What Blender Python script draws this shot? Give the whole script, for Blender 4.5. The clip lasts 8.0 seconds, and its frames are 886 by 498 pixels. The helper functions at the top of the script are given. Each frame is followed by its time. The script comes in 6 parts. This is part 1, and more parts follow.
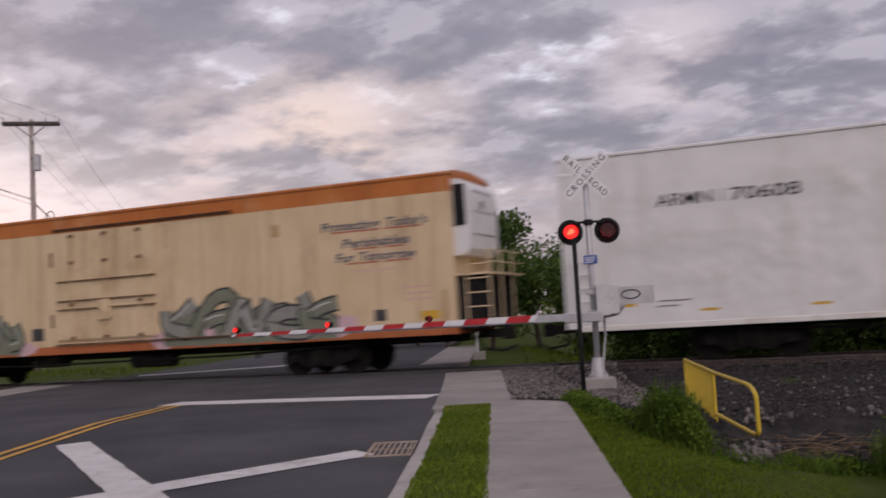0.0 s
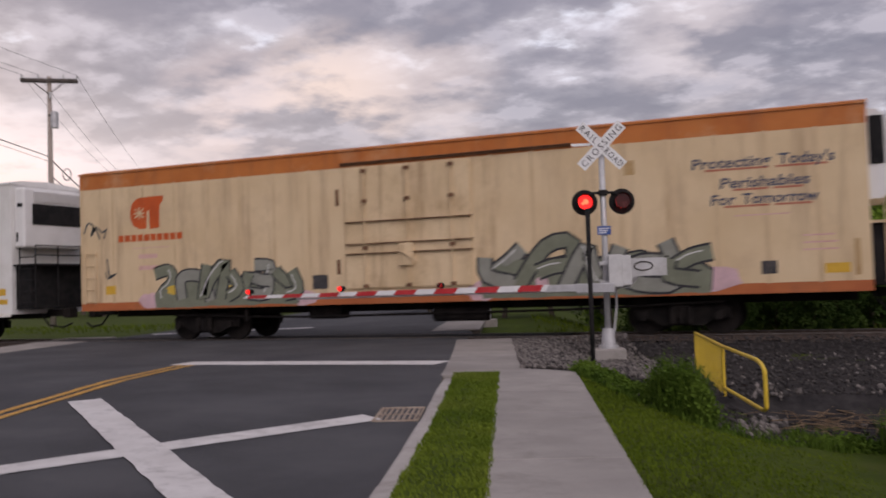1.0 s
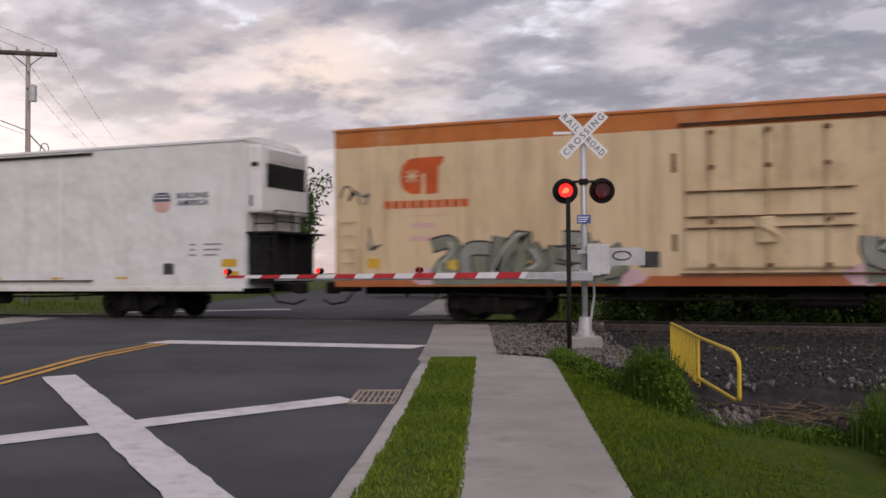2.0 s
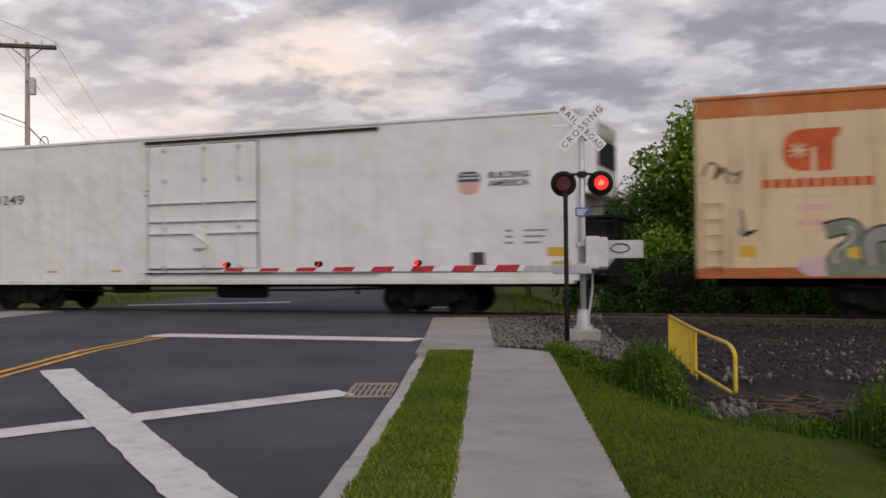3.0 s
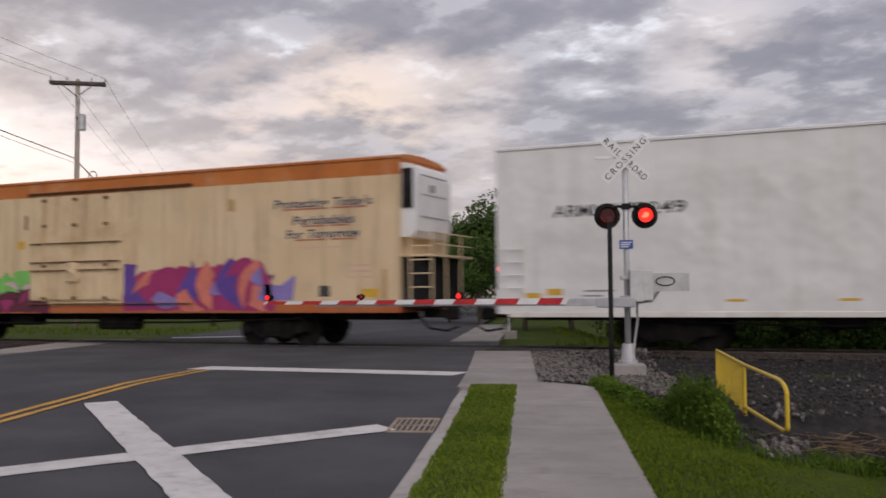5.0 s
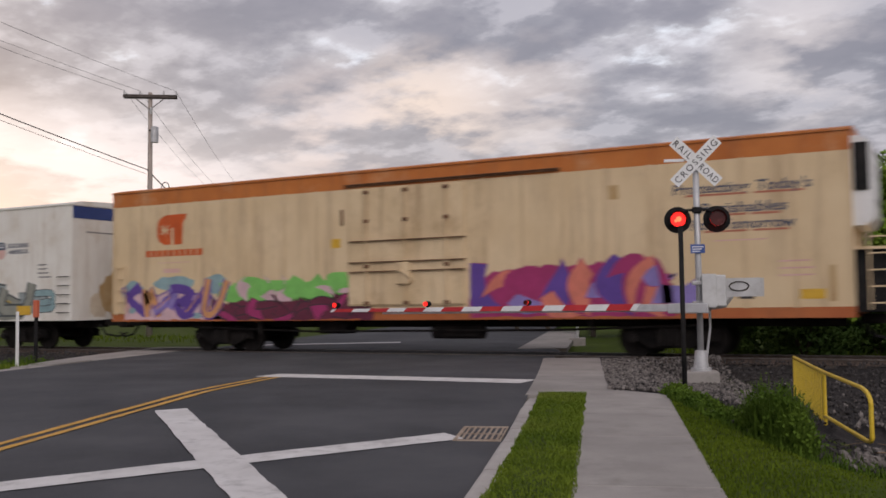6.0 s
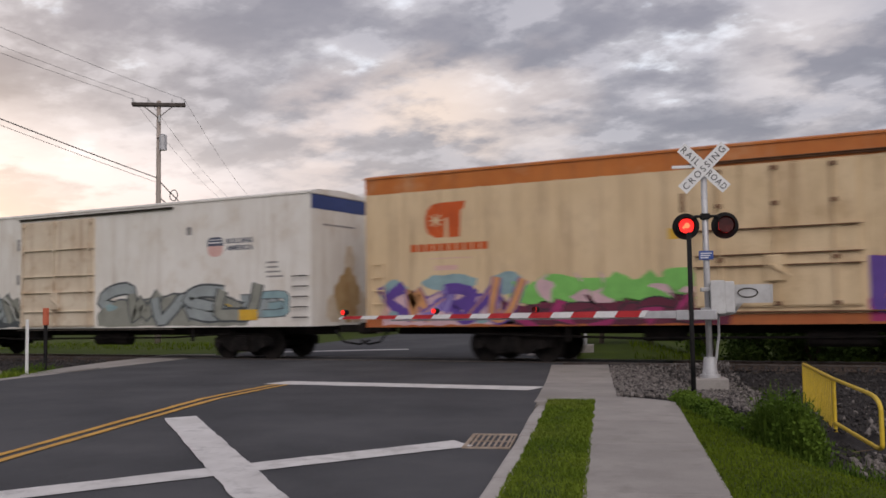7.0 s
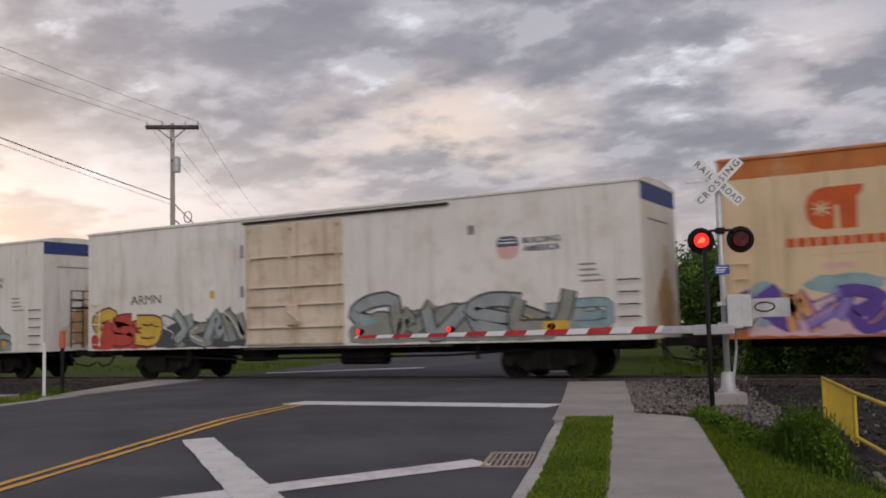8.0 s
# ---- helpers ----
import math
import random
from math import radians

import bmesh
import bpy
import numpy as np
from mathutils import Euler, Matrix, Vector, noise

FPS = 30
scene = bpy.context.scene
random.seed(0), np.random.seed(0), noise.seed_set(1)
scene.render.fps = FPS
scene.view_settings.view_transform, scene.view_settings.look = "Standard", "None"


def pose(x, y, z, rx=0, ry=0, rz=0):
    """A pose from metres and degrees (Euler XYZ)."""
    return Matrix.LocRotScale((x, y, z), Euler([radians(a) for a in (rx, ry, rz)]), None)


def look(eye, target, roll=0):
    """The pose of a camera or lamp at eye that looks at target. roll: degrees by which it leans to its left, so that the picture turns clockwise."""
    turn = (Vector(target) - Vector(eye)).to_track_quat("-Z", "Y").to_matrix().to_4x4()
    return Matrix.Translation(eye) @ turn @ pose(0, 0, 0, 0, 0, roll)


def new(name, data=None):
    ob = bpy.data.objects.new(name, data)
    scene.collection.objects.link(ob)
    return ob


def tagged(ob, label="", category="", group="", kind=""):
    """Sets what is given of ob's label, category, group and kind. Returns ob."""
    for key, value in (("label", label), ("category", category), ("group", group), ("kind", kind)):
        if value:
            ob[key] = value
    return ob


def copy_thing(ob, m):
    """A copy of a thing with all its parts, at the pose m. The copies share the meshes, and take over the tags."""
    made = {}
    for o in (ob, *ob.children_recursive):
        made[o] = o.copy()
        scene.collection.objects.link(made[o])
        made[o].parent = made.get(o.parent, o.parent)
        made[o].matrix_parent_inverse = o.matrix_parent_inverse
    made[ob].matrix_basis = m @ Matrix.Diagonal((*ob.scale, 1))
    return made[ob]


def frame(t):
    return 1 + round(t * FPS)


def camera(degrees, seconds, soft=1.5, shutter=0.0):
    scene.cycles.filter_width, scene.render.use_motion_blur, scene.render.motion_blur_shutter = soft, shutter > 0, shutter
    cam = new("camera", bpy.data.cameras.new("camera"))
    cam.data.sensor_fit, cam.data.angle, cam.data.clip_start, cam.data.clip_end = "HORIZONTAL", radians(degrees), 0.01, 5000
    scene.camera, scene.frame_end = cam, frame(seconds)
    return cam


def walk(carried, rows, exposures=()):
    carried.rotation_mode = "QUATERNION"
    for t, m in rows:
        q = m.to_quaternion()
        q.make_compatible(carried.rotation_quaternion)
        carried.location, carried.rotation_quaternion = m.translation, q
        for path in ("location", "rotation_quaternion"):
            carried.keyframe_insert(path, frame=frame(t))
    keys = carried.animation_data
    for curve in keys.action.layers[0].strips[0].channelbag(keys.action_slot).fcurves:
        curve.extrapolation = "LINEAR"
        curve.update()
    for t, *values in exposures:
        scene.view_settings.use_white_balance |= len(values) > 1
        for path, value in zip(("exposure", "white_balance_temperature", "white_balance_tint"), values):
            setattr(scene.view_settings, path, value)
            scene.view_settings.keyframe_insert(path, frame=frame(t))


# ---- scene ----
# World: x along the track, y away from the viewer, z up from the top of the rails.
cam = camera(49.5, 8.0, soft=1.6, shutter=0.5)
PATH = [
    (0.0, -0.015, -22.931, 1.314, 21.338, 4.220, -3.330),
    (0.5, 0.015, -22.902, 1.329, 24.052, 3.183, -3.135),
    (1.0, 0.015, -22.909, 1.329, 22.309, 2.252, -1.878),
    (1.2, -0.003, -22.915, 1.320, 21.306, 1.671, -1.449),
    (2.5, 0.014, -22.921, 1.312, 21.208, 1.224, -0.231),
    (3.0, 0.056, -22.900, 1.326, 21.132, 0.907, -0.540),
    (3.5, 0.085, -22.882, 1.340, 21.236, 0.713, -0.295),
    (4.0, 0.088, -22.882, 1.330, 21.520, 2.071, -0.252),
    (4.2, 0.050, -22.890, 1.340, 20.554, 2.130, 0.661),
    (5.3, -0.006, -22.736, 1.329, 25.182, 3.258, -1.136),
    (5.5, -0.026, -22.689, 1.330, 26.019, 3.420, -1.397),
    (6.0, -0.048, -22.662, 1.326, 27.597, 3.350, -0.771),
    (6.5, -0.067, -22.687, 1.333, 28.188, 3.160, -1.842),
    (7.0, -0.048, -22.687, 1.336, 28.039, 3.749, -0.893),
    (7.5, -0.065, -22.664, 1.349, 29.716, 3.659, -1.758),
    (8.0, -0.076, -22.697, 1.343, 28.794, 4.819, -1.630),
]


def held(x, y, z, yaw, pitch, roll):
    return pose(x, y, z, 0, 0, yaw) @ pose(0, 0, 0, 90 + pitch) @ pose(0, 0, 0, 0, 0, roll)


walk(cam, [(r[0], held(*r[1:])) for r in PATH], [(0.0, -0.22, 6550, 23), (1.0, -0.12, 6550, 21), (2.5, 0.0, 6550, 16), (4.0, 0.0, 6550, 14), (5.5, -0.10, 6550, 15), (7.0, -0.10, 6550, 14), (8.0, -0.22, 6550, 14)])

# ---- sky and light ----
world = bpy.data.worlds.new("dusk_sky")
scene.world = world
world.use_nodes = True
wn, wl = world.node_tree.nodes, world.node_tree.links
wn.clear()


def wnode(kind, **kw):
    n = wn.new(kind)
    for key, value in kw.items():
        if key == "op":
            n.operation = value
        else:
            n.inputs[int(key[1:])].default_value = value
    return n


def ramp(nodes, stops):
    r = nodes.new("ShaderNodeValToRGB")
    while len(r.color_ramp.elements) < len(stops):
        r.color_ramp.elements.new(0.5)
    for e, (at, c) in zip(r.color_ramp.elements, stops):
        e.position, e.color = at, (*c, 1)
    return r


w_out = wn.new("ShaderNodeOutputWorld")
w_bg = wnode("ShaderNodeBackground", _1=1.0)
w_sky = wn.new("ShaderNodeTexSky")
w_sky.sky_type, w_sky.sun_disc = "NISHITA", False
w_sky.sun_elevation, w_sky.sun_rotation = radians(6), radians(-62)
w_co = wn.new("ShaderNodeTexCoord")
w_sep = wn.new("ShaderNodeSeparateXYZ")
wl.new(w_co.outputs["Generated"], w_sep.inputs[0])
w_up = wnode("ShaderNodeMath", op="MAXIMUM", _1=0.0)
wl.new(w_sep.outputs[2], w_up.inputs[0])
w_den = wnode("ShaderNodeMath", op="ADD", _1=0.20)
wl.new(w_up.outputs[0], w_den.inputs[0])
w_px = wnode("ShaderNodeMath", op="DIVIDE")
w_py = wnode("ShaderNodeMath", op="DIVIDE")
wl.new(w_sep.outputs[0], w_px.inputs[0]), wl.new(w_den.outputs[0], w_px.inputs[1])
wl.new(w_sep.outputs[1], w_py.inputs[0]), wl.new(w_den.outputs[0], w_py.inputs[1])
w_pl = wn.new("ShaderNodeCombineXYZ")
wl.new(w_px.outputs[0], w_pl.inputs[0]), wl.new(w_py.outputs[0], w_pl.inputs[1])


def w_noise(scale, detail, rough, distort, offset):
    m = wn.new("ShaderNodeMapping")
    m.inputs["Location"].default_value = offset
    m.inputs["Rotation"].default_value = (0, 0, radians(24))
    m.inputs["Scale"].default_value = (1.0, 1.1, 1.0)
    n = wn.new("ShaderNodeTexNoise")
    n.inputs["Scale"].default_value, n.inputs["Detail"].default_value = scale, detail
    n.inputs["Roughness"].default_value, n.inputs["Distortion"].default_value = rough, distort
    wl.new(w_pl.outputs[0], m.inputs[0]), wl.new(m.outputs[0], n.inputs[0])
    return n


def w_mix(a, b, fac, blend="MIX"):
    n = wn.new("ShaderNodeMix")
    n.data_type, n.blend_type = "RGBA", blend
    for sock, v in ((n.inputs[0], fac), (n.inputs[6], a), (n.inputs[7], b)):
        if isinstance(v, (tuple, float, int)):
            sock.default_value = v
        else:
            wl.new(v, sock)
    return n.outputs[2]


# cloud deck: billows at two sizes, in perspective, brighter on the side of the low sun
n_big = w_noise(2.1, 5, 0.5, 0.05, (3.1, 1.7, 0))
n_mid = w_noise(4.8, 6, 0.55, 0.0, (5.6, 2.2, 1))
n_toward = w_noise(4.8, 6, 0.55, 0.0, (5.6 - 0.12, 2.2 + 0.16, 1))
n_small = w_noise(8.0, 5, 0.55, 0.0, (0.4, 7.3, 2))
w_sum = wnode("ShaderNodeMath", op="MULTIPLY_ADD", _1=0.40)
wl.new(n_small.outputs[0], w_sum.inputs[0]), wl.new(n_big.outputs[0], w_sum.inputs[2])
deck_base = ramp(wn, [(0.50, (0.280, 0.284, 0.335)), (0.66, (0.324, 0.323, 0.372)), (0.76, (0.375, 0.370, 0.415)), (0.825, (0.48, 0.477, 0.515)), (0.89, (0.88, 0.93, 1.0))])
wl.new(w_sum.outputs[0], deck_base.inputs[0])
w_relief = wnode("ShaderNodeMath", op="SUBTRACT")
wl.new(n_mid.outputs[0], w_relief.inputs[0]), wl.new(n_toward.outputs[0], w_relief.inputs[1])
w_rim = wnode("ShaderNodeMath", op="MULTIPLY_ADD", _1=3.6, _2=0.5)
wl.new(w_relief.outputs[0], w_rim.inputs[0])
rim_dark = ramp(wn, [(0.10, (0.83, 0.83, 0.86)), (0.5, (1, 1, 1))])
rim_lit = ramp(wn, [(0.55, (0, 0, 0)), (0.98, (0.42, 0.42, 0.42))])
wl.new(w_rim.outputs[0], rim_dark.inputs[0]), wl.new(w_rim.outputs[0], rim_lit.inputs[0])
deck = w_mix(w_mix(deck_base.outputs[0], rim_dark.outputs[0], 1.0, "MULTIPLY"), (0.74, 0.73, 0.78, 1), rim_lit.outputs[0])
# lit undersides, peach coloured
n_lit = w_noise(1.9, 6, 0.55, 0.3, (8.2, 2.4, 5))
lit = ramp(wn, [(0.55, (0, 0, 0)), (0.72, (1, 1, 1))])
wl.new(n_lit.outputs[0], lit.inputs[0])
# low glow where the sun went down
w_dot = wn.new("ShaderNodeVectorMath")
w_dot.operation = "DOT_PRODUCT"
glow_dir = Vector((-0.80, 0.60, 0.05)).normalized()
w_dot.inputs[1].default_value = glow_dir
wl.new(w_co.outputs["Generated"], w_dot.inputs[0])
near_sun = ramp(wn, [(0.88, (0, 0, 0)), (0.945, (0.25, 0.25, 0.25)), (0.985, (1, 1, 1))])
wl.new(w_dot.outputs["Value"], near_sun.inputs[0])
low = ramp(wn, [(0.0, (0.85, 0.85, 0.85)), (0.13, (1, 1, 1)), (0.175, (0.55, 0.55, 0.55)), (0.23, (0, 0, 0))])
wl.new(w_up.outputs[0], low.inputs[0])
low_lit = wnode("ShaderNodeMath", op="MULTIPLY")
wl.new(lit.outputs[0], low_lit.inputs[0]), wl.new(low.outputs[0], low_lit.inputs[1])
low_lit2 = wnode("ShaderNodeMath", op="MULTIPLY", _1=0.25)
wl.new(low_lit.outputs[0], low_lit2.inputs[0])
c1 = w_mix(deck, (0.88, 0.70, 0.60, 1), low_lit2.outputs[0])
glow = wnode("ShaderNodeMath", op="MULTIPLY")
wl.new(near_sun.outputs[0], glow.inputs[0]), wl.new(low.outputs[0], glow.inputs[1])
# the glow breaks through between the clouds
gap = ramp(wn, [(0.60, (0.40, 0.40, 0.40)), (0.72, (1, 1, 1))])
wl.new(w_sum.outputs[0], gap.inputs[0])
glow_cut = wnode("ShaderNodeMath", op="MULTIPLY")
wl.new(glow.outputs[0], glow_cut.inputs[0]), wl.new(gap.outputs[0], glow_cut.inputs[1])
c2 = w_mix(c1, (1.02, 0.96, 0.97, 1), glow_cut.outputs[0])
# sunlit bank of cloud low over the railway, broken up by the billows
for aim, wide, colour, amount in (((-0.47, 0.86, 0.192), 0.9960, (1.0, 0.83, 0.70, 1), 0.85), ((-0.56, 0.81, 0.175), 0.9962, (0.98, 0.82, 0.74, 1), 0.5), ((-0.38, 0.90, 0.200), 0.9965, (0.95, 0.82, 0.74, 1), 0.45), ((-0.12, 0.965, 0.232), 0.9960, (0.90, 0.83, 0.80, 1), 0.5)):
    w_bank = wn.new("ShaderNodeVectorMath")
    w_bank.operation = "DOT_PRODUCT"
    w_bank.inputs[1].default_value = Vector(aim).normalized()
    wl.new(w_co.outputs["Generated"], w_bank.inputs[0])
    bank = ramp(wn, [(wide, (0, 0, 0)), (1.0, (amount, amount, amount))])
    wl.new(w_bank.outputs["Value"], bank.inputs[0])
    broken = ramp(wn, [(0.62, (0.10, 0.10, 0.10)), (0.75, (1, 1, 1))])
    wl.new(w_sum.outputs[0], broken.inputs[0])
    w_share = wnode("ShaderNodeMath", op="MULTIPLY")
    wl.new(bank.outputs[0], w_share.inputs[0]), wl.new(broken.outputs[0], w_share.inputs[1])
    c2 = w_mix(c2, colour, w_share.outputs[0])
# a pale band above the horizon
hor = ramp(wn, [(0.0, (0.75, 0.75, 0.75)), (0.09, (0.55, 0.55, 0.55)), (0.17, (0, 0, 0))])
wl.new(w_up.outputs[0], hor.inputs[0])
c3 = w_mix(c2, (0.56, 0.50, 0.53, 1), hor.outputs[0])
# clear sky high up behind the clouds adds its blue light
w_sky_dim = w_mix((0, 0, 0, 1), w_sky.outputs[0], 0.02)
c4 = w_mix(c3, w_sky_dim, 1.0, "ADD")
wl.new(c4, w_bg.inputs[0]), wl.new(w_bg.outputs[0], w_out.inputs[0])

sun_data = bpy.data.lights.new("veiled_sun", "SUN")
sun_data.energy, sun_data.angle, sun_data.color = 1.6, radians(55), (1.0, 0.94, 0.89)
sun = new("veiled_sun", sun_data)
sun.matrix_world = look((0, 0, 0), (-0.48, 0.60, -0.60))
# ---- materials ----
def surf(name, a, b, scale=4.0, rough=0.7, bump=0.15, metal=0.0, stain=None, grain=60.0, stretch=(1, 1, 1), spread=(0.35, 0.65), rnd=0.0, streak=None, bump_dist=0.01, dent=0.0):
    """Two tones mixed by noise, finer grain in the relief, and optionally stains (colour, scale, amount) and streaks that run down (colour, scale, amount)."""
    m = bpy.data.materials.new(name)
    m.use_nodes = True
    nt = m.node_tree
    n, l = nt.nodes, nt.links
    p = n["Principled BSDF"]
    co = n.new("ShaderNodeTexCoord")
    mp = n.new("ShaderNodeMapping")
    mp.inputs["Scale"].default_value = stretch
    l.new(co.outputs["Object"], mp.inputs[0])

    def noise_at(s, detail=5, r=0.6, src=mp):
        t = n.new("ShaderNodeTexNoise")
        t.inputs["Scale"].default_value, t.inputs["Detail"].default_value, t.inputs["Roughness"].default_value = s, detail, r
        l.new(src.outputs[0], t.inputs[0])
        return t

    def mixed(x, y, f, blend="MIX"):
        k = n.new("ShaderNodeMix")
        k.data_type, k.blend_type = "RGBA", blend
        for sock, v in ((k.inputs[0], f), (k.inputs[6], x), (k.inputs[7], y)):
            if isinstance(v, (tuple, float, int)):
                sock.default_value = v
            else:
                l.new(v, sock)
        return k.outputs[2]

    base = noise_at(scale)
    r = ramp(n, [(spread[0], a), (spread[1], b)])
    l.new(base.outputs[0], r.inputs[0])
    col = r.outputs[0]
    fine = noise_at(grain, 3, 0.7)
    fr = ramp(n, [(0.3, (0.84, 0.84, 0.84)), (0.7, (1.08, 1.08, 1.08))])
    l.new(fine.outputs[0], fr.inputs[0])
    col = mixed(col, fr.outputs[0], 0.7, "MULTIPLY")
    if stain:
        sc, ss, amount = stain
        sn = noise_at(ss, 8, 0.68)
        sr = ramp(n, [(0.52, (0, 0, 0)), (0.70, (amount, amount, amount))])
        l.new(sn.outputs[0], sr.inputs[0])
        col = mixed(col, (*sc, 1), sr.outputs[0])
    if streak:
        sc, ss, amount = streak
        m2 = n.new("ShaderNodeMapping")
        m2.inputs["Scale"].default_value = (1, 1, 0.09)
        l.new(co.outputs["Object"], m2.inputs[0])
        sn = noise_at(ss, 6, 0.7, m2)
        sr = ramp(n, [(0.50, (0, 0, 0)), (0.72, (amount, amount, amount))])
        l.new(sn.outputs[0], sr.inputs[0])
        col = mixed(col, (*sc, 1), sr.outputs[0])
    if rnd:
        oi = n.new("ShaderNodeObjectInfo")
        rr = ramp(n, [(0.0, (1 - rnd, 1 - rnd, 1 - rnd)), (1.0, (1 + rnd, 1 + rnd, 1 + rnd))])
        l.new(oi.outputs["Random"], rr.inputs[0])
        col = mixed(col, rr.outputs[0], 1.0, "MULTIPLY")
    l.new(col, p.inputs["Base Color"])
    rg = n.new("ShaderNodeMapRange")
    rg.inputs[3].default_value, rg.inputs[4].default_value = max(0.05, rough - 0.12), min(1.0, rough + 0.12)
    l.new(base.outputs[0], rg.inputs[0])
    l.new(rg.outputs[0], p.inputs["Roughness"])
    p.inputs["Metallic"].default_value = metal
    p.inputs["Specular IOR Level"].default_value = 0.12 if rough >= 0.75 and not metal else 0.4
    if bump:
        bp = n.new("ShaderNodeBump")
        bp.inputs["Strength"].default_value, bp.inputs["Distance"].default_value = bump, bump_dist
        l.new(fine.outputs[0], bp.inputs["Height"])
        if dent:
            wv = noise_at(0.9, 2, 0.5)
            b2 = n.new("ShaderNodeBump")
            b2.inputs["Strength"].default_value, b2.inputs["Distance"].default_value = dent, 0.12
            l.new(wv.outputs[0], b2.inputs["Height"])
            l.new(b2.outputs[0], bp.inputs["Normal"])
        l.new(bp.outputs[0], p.inputs["Normal"])
    return m


def glowing(name, colour, strength):
    m = bpy.data.materials.new(name)
    m.use_nodes = True
    p = m.node_tree.nodes["Principled BSDF"]
    p.inputs["Base Color"].default_value = (*colour, 1)
    p.inputs["Emission Color"].default_value, p.inputs["Emission Strength"].default_value = (*colour, 1), strength
    return m


M_ASPHALT = surf("asphalt", (0.058, 0.059, 0.065), (0.094, 0.094, 0.101), 0.45, 0.85, 0.5, grain=140, stain=((0.048, 0.048, 0.052), 0.3, 0.7))
M_PATCH = surf("newer_asphalt", (0.046, 0.046, 0.050), (0.060, 0.060, 0.063), 1.2, 0.85, 0.5, grain=150)
M_WHITE_LINE = surf("road_paint_white", (0.55, 0.53, 0.52), (0.66, 0.64, 0.63), 2.0, 0.7, 0.3, grain=120, stain=((0.20, 0.19, 0.19), 3.5, 0.55))
M_YELLOW_LINE = surf("road_paint_yellow", (0.50, 0.27, 0.045), (0.60, 0.33, 0.06), 2.0, 0.7, 0.3, grain=120, stain=((0.16, 0.10, 0.05), 3.0, 0.5))
M_CONCRETE = surf("concrete", (0.27, 0.25, 0.235), (0.345, 0.32, 0.30), 0.9, 0.9, 0.3, grain=90, stain=((0.19, 0.175, 0.16), 1.6, 0.6), rnd=0.06)
M_KERB = surf("kerb_concrete", (0.34, 0.315, 0.295), (0.42, 0.395, 0.375), 2.0, 0.9, 0.3, grain=90, stain=((0.22, 0.20, 0.19), 2.5, 0.6), rnd=0.07)
M_LAWN = surf("lawn_soil", (0.036, 0.056, 0.007), (0.058, 0.082, 0.010), 1.2, 0.95, 0.5, grain=45, stain=((0.07, 0.06, 0.03), 0.8, 0.4))
M_GRASS = surf("grass_blades", (0.082, 0.130, 0.011), (0.135, 0.185, 0.019), 0.9, 0.9, 0.0, grain=20, stain=((0.20, 0.21, 0.05), 0.6, 0.4))
M_LAWN_GRASS = surf("lawn_blades", (0.066, 0.104, 0.007), (0.108, 0.150, 0.011), 0.7, 0.95, 0.0, grain=20, stain=((0.026, 0.050, 0.007), 0.35, 0.8))
M_RIB = surf("stained_rib_paint", (0.58, 0.425, 0.25), (0.68, 0.52, 0.325), 1.2, 0.6, 0.06, streak=((0.36, 0.24, 0.14), 3.0, 0.7))
M_WEED = surf("weed_leaves", (0.046, 0.088, 0.010), (0.090, 0.145, 0.018), 2.0, 0.95, 0.0, grain=12)
M_GRAVEL = surf("ballast_bed", (0.026, 0.024, 0.0245), (0.056, 0.051, 0.050), 5.0, 0.95, 0.9, grain=28, stain=((0.028, 0.026, 0.027), 0.5, 0.8), bump_dist=0.04)
M_STONE = surf("ballast_stone", (0.026, 0.024, 0.024), (0.080, 0.073, 0.071), 9.0, 0.9, 0.4, grain=40)
M_STONE_LIGHT = surf("pale_ballast_stone", (0.070, 0.062, 0.058), (0.24, 0.215, 0.20), 9.0, 0.9, 0.4, grain=40)
M_RAIL = surf("rail_steel", (0.10, 0.075, 0.06), (0.16, 0.12, 0.10), 6.0, 0.55, 0.2, metal=0.6)
M_RAILTOP = surf("rail_head", (0.12, 0.10, 0.09), (0.20, 0.175, 0.16), 6.0, 0.5, 0.05, metal=0.6)
M_TIE = surf("tie_wood", (0.055, 0.045, 0.038), (0.095, 0.08, 0.068), 3.0, 0.95, 0.5, stretch=(1, 0.1, 1), grain=40)
M_CREAM = surf("cream_car_paint", (0.66, 0.495, 0.295), (0.74, 0.575, 0.365), 0.5, 0.55, 0.06, stain=((0.46, 0.33, 0.21), 0.7, 0.45), streak=((0.36, 0.24, 0.14), 2.2, 0.7))
M_CREAM_DOOR = surf("stained_cream_door_paint", (0.62, 0.46, 0.27), (0.74, 0.575, 0.365), 0.7, 0.6, 0.08, stain=((0.40, 0.26, 0.14), 1.1, 0.6), streak=((0.28, 0.165, 0.085), 2.6, 0.8))
M_ORANGE = surf("orange_car_paint", (0.44, 0.125, 0.022), (0.56, 0.185, 0.040), 0.8, 0.5, 0.06, stain=((0.60, 0.36, 0.19), 0.45, 0.8), streak=((0.25, 0.10, 0.04), 3.0, 0.5))
M_ORANGE_SILL = surf("orange_sill_paint", (0.40, 0.11, 0.035), (0.50, 0.16, 0.05), 0.8, 0.6, 0.06, stain=((0.16, 0.06, 0.035), 0.8, 0.7))
M_WHITE_CAR = surf("white_car_paint", (0.735, 0.725, 0.705), (0.81, 0.80, 0.78), 0.6, 0.4, 0.05, stain=((0.58, 0.55, 0.51), 0.9, 0.5), streak=((0.50, 0.47, 0.43), 1.6, 0.35), dent=0.8)
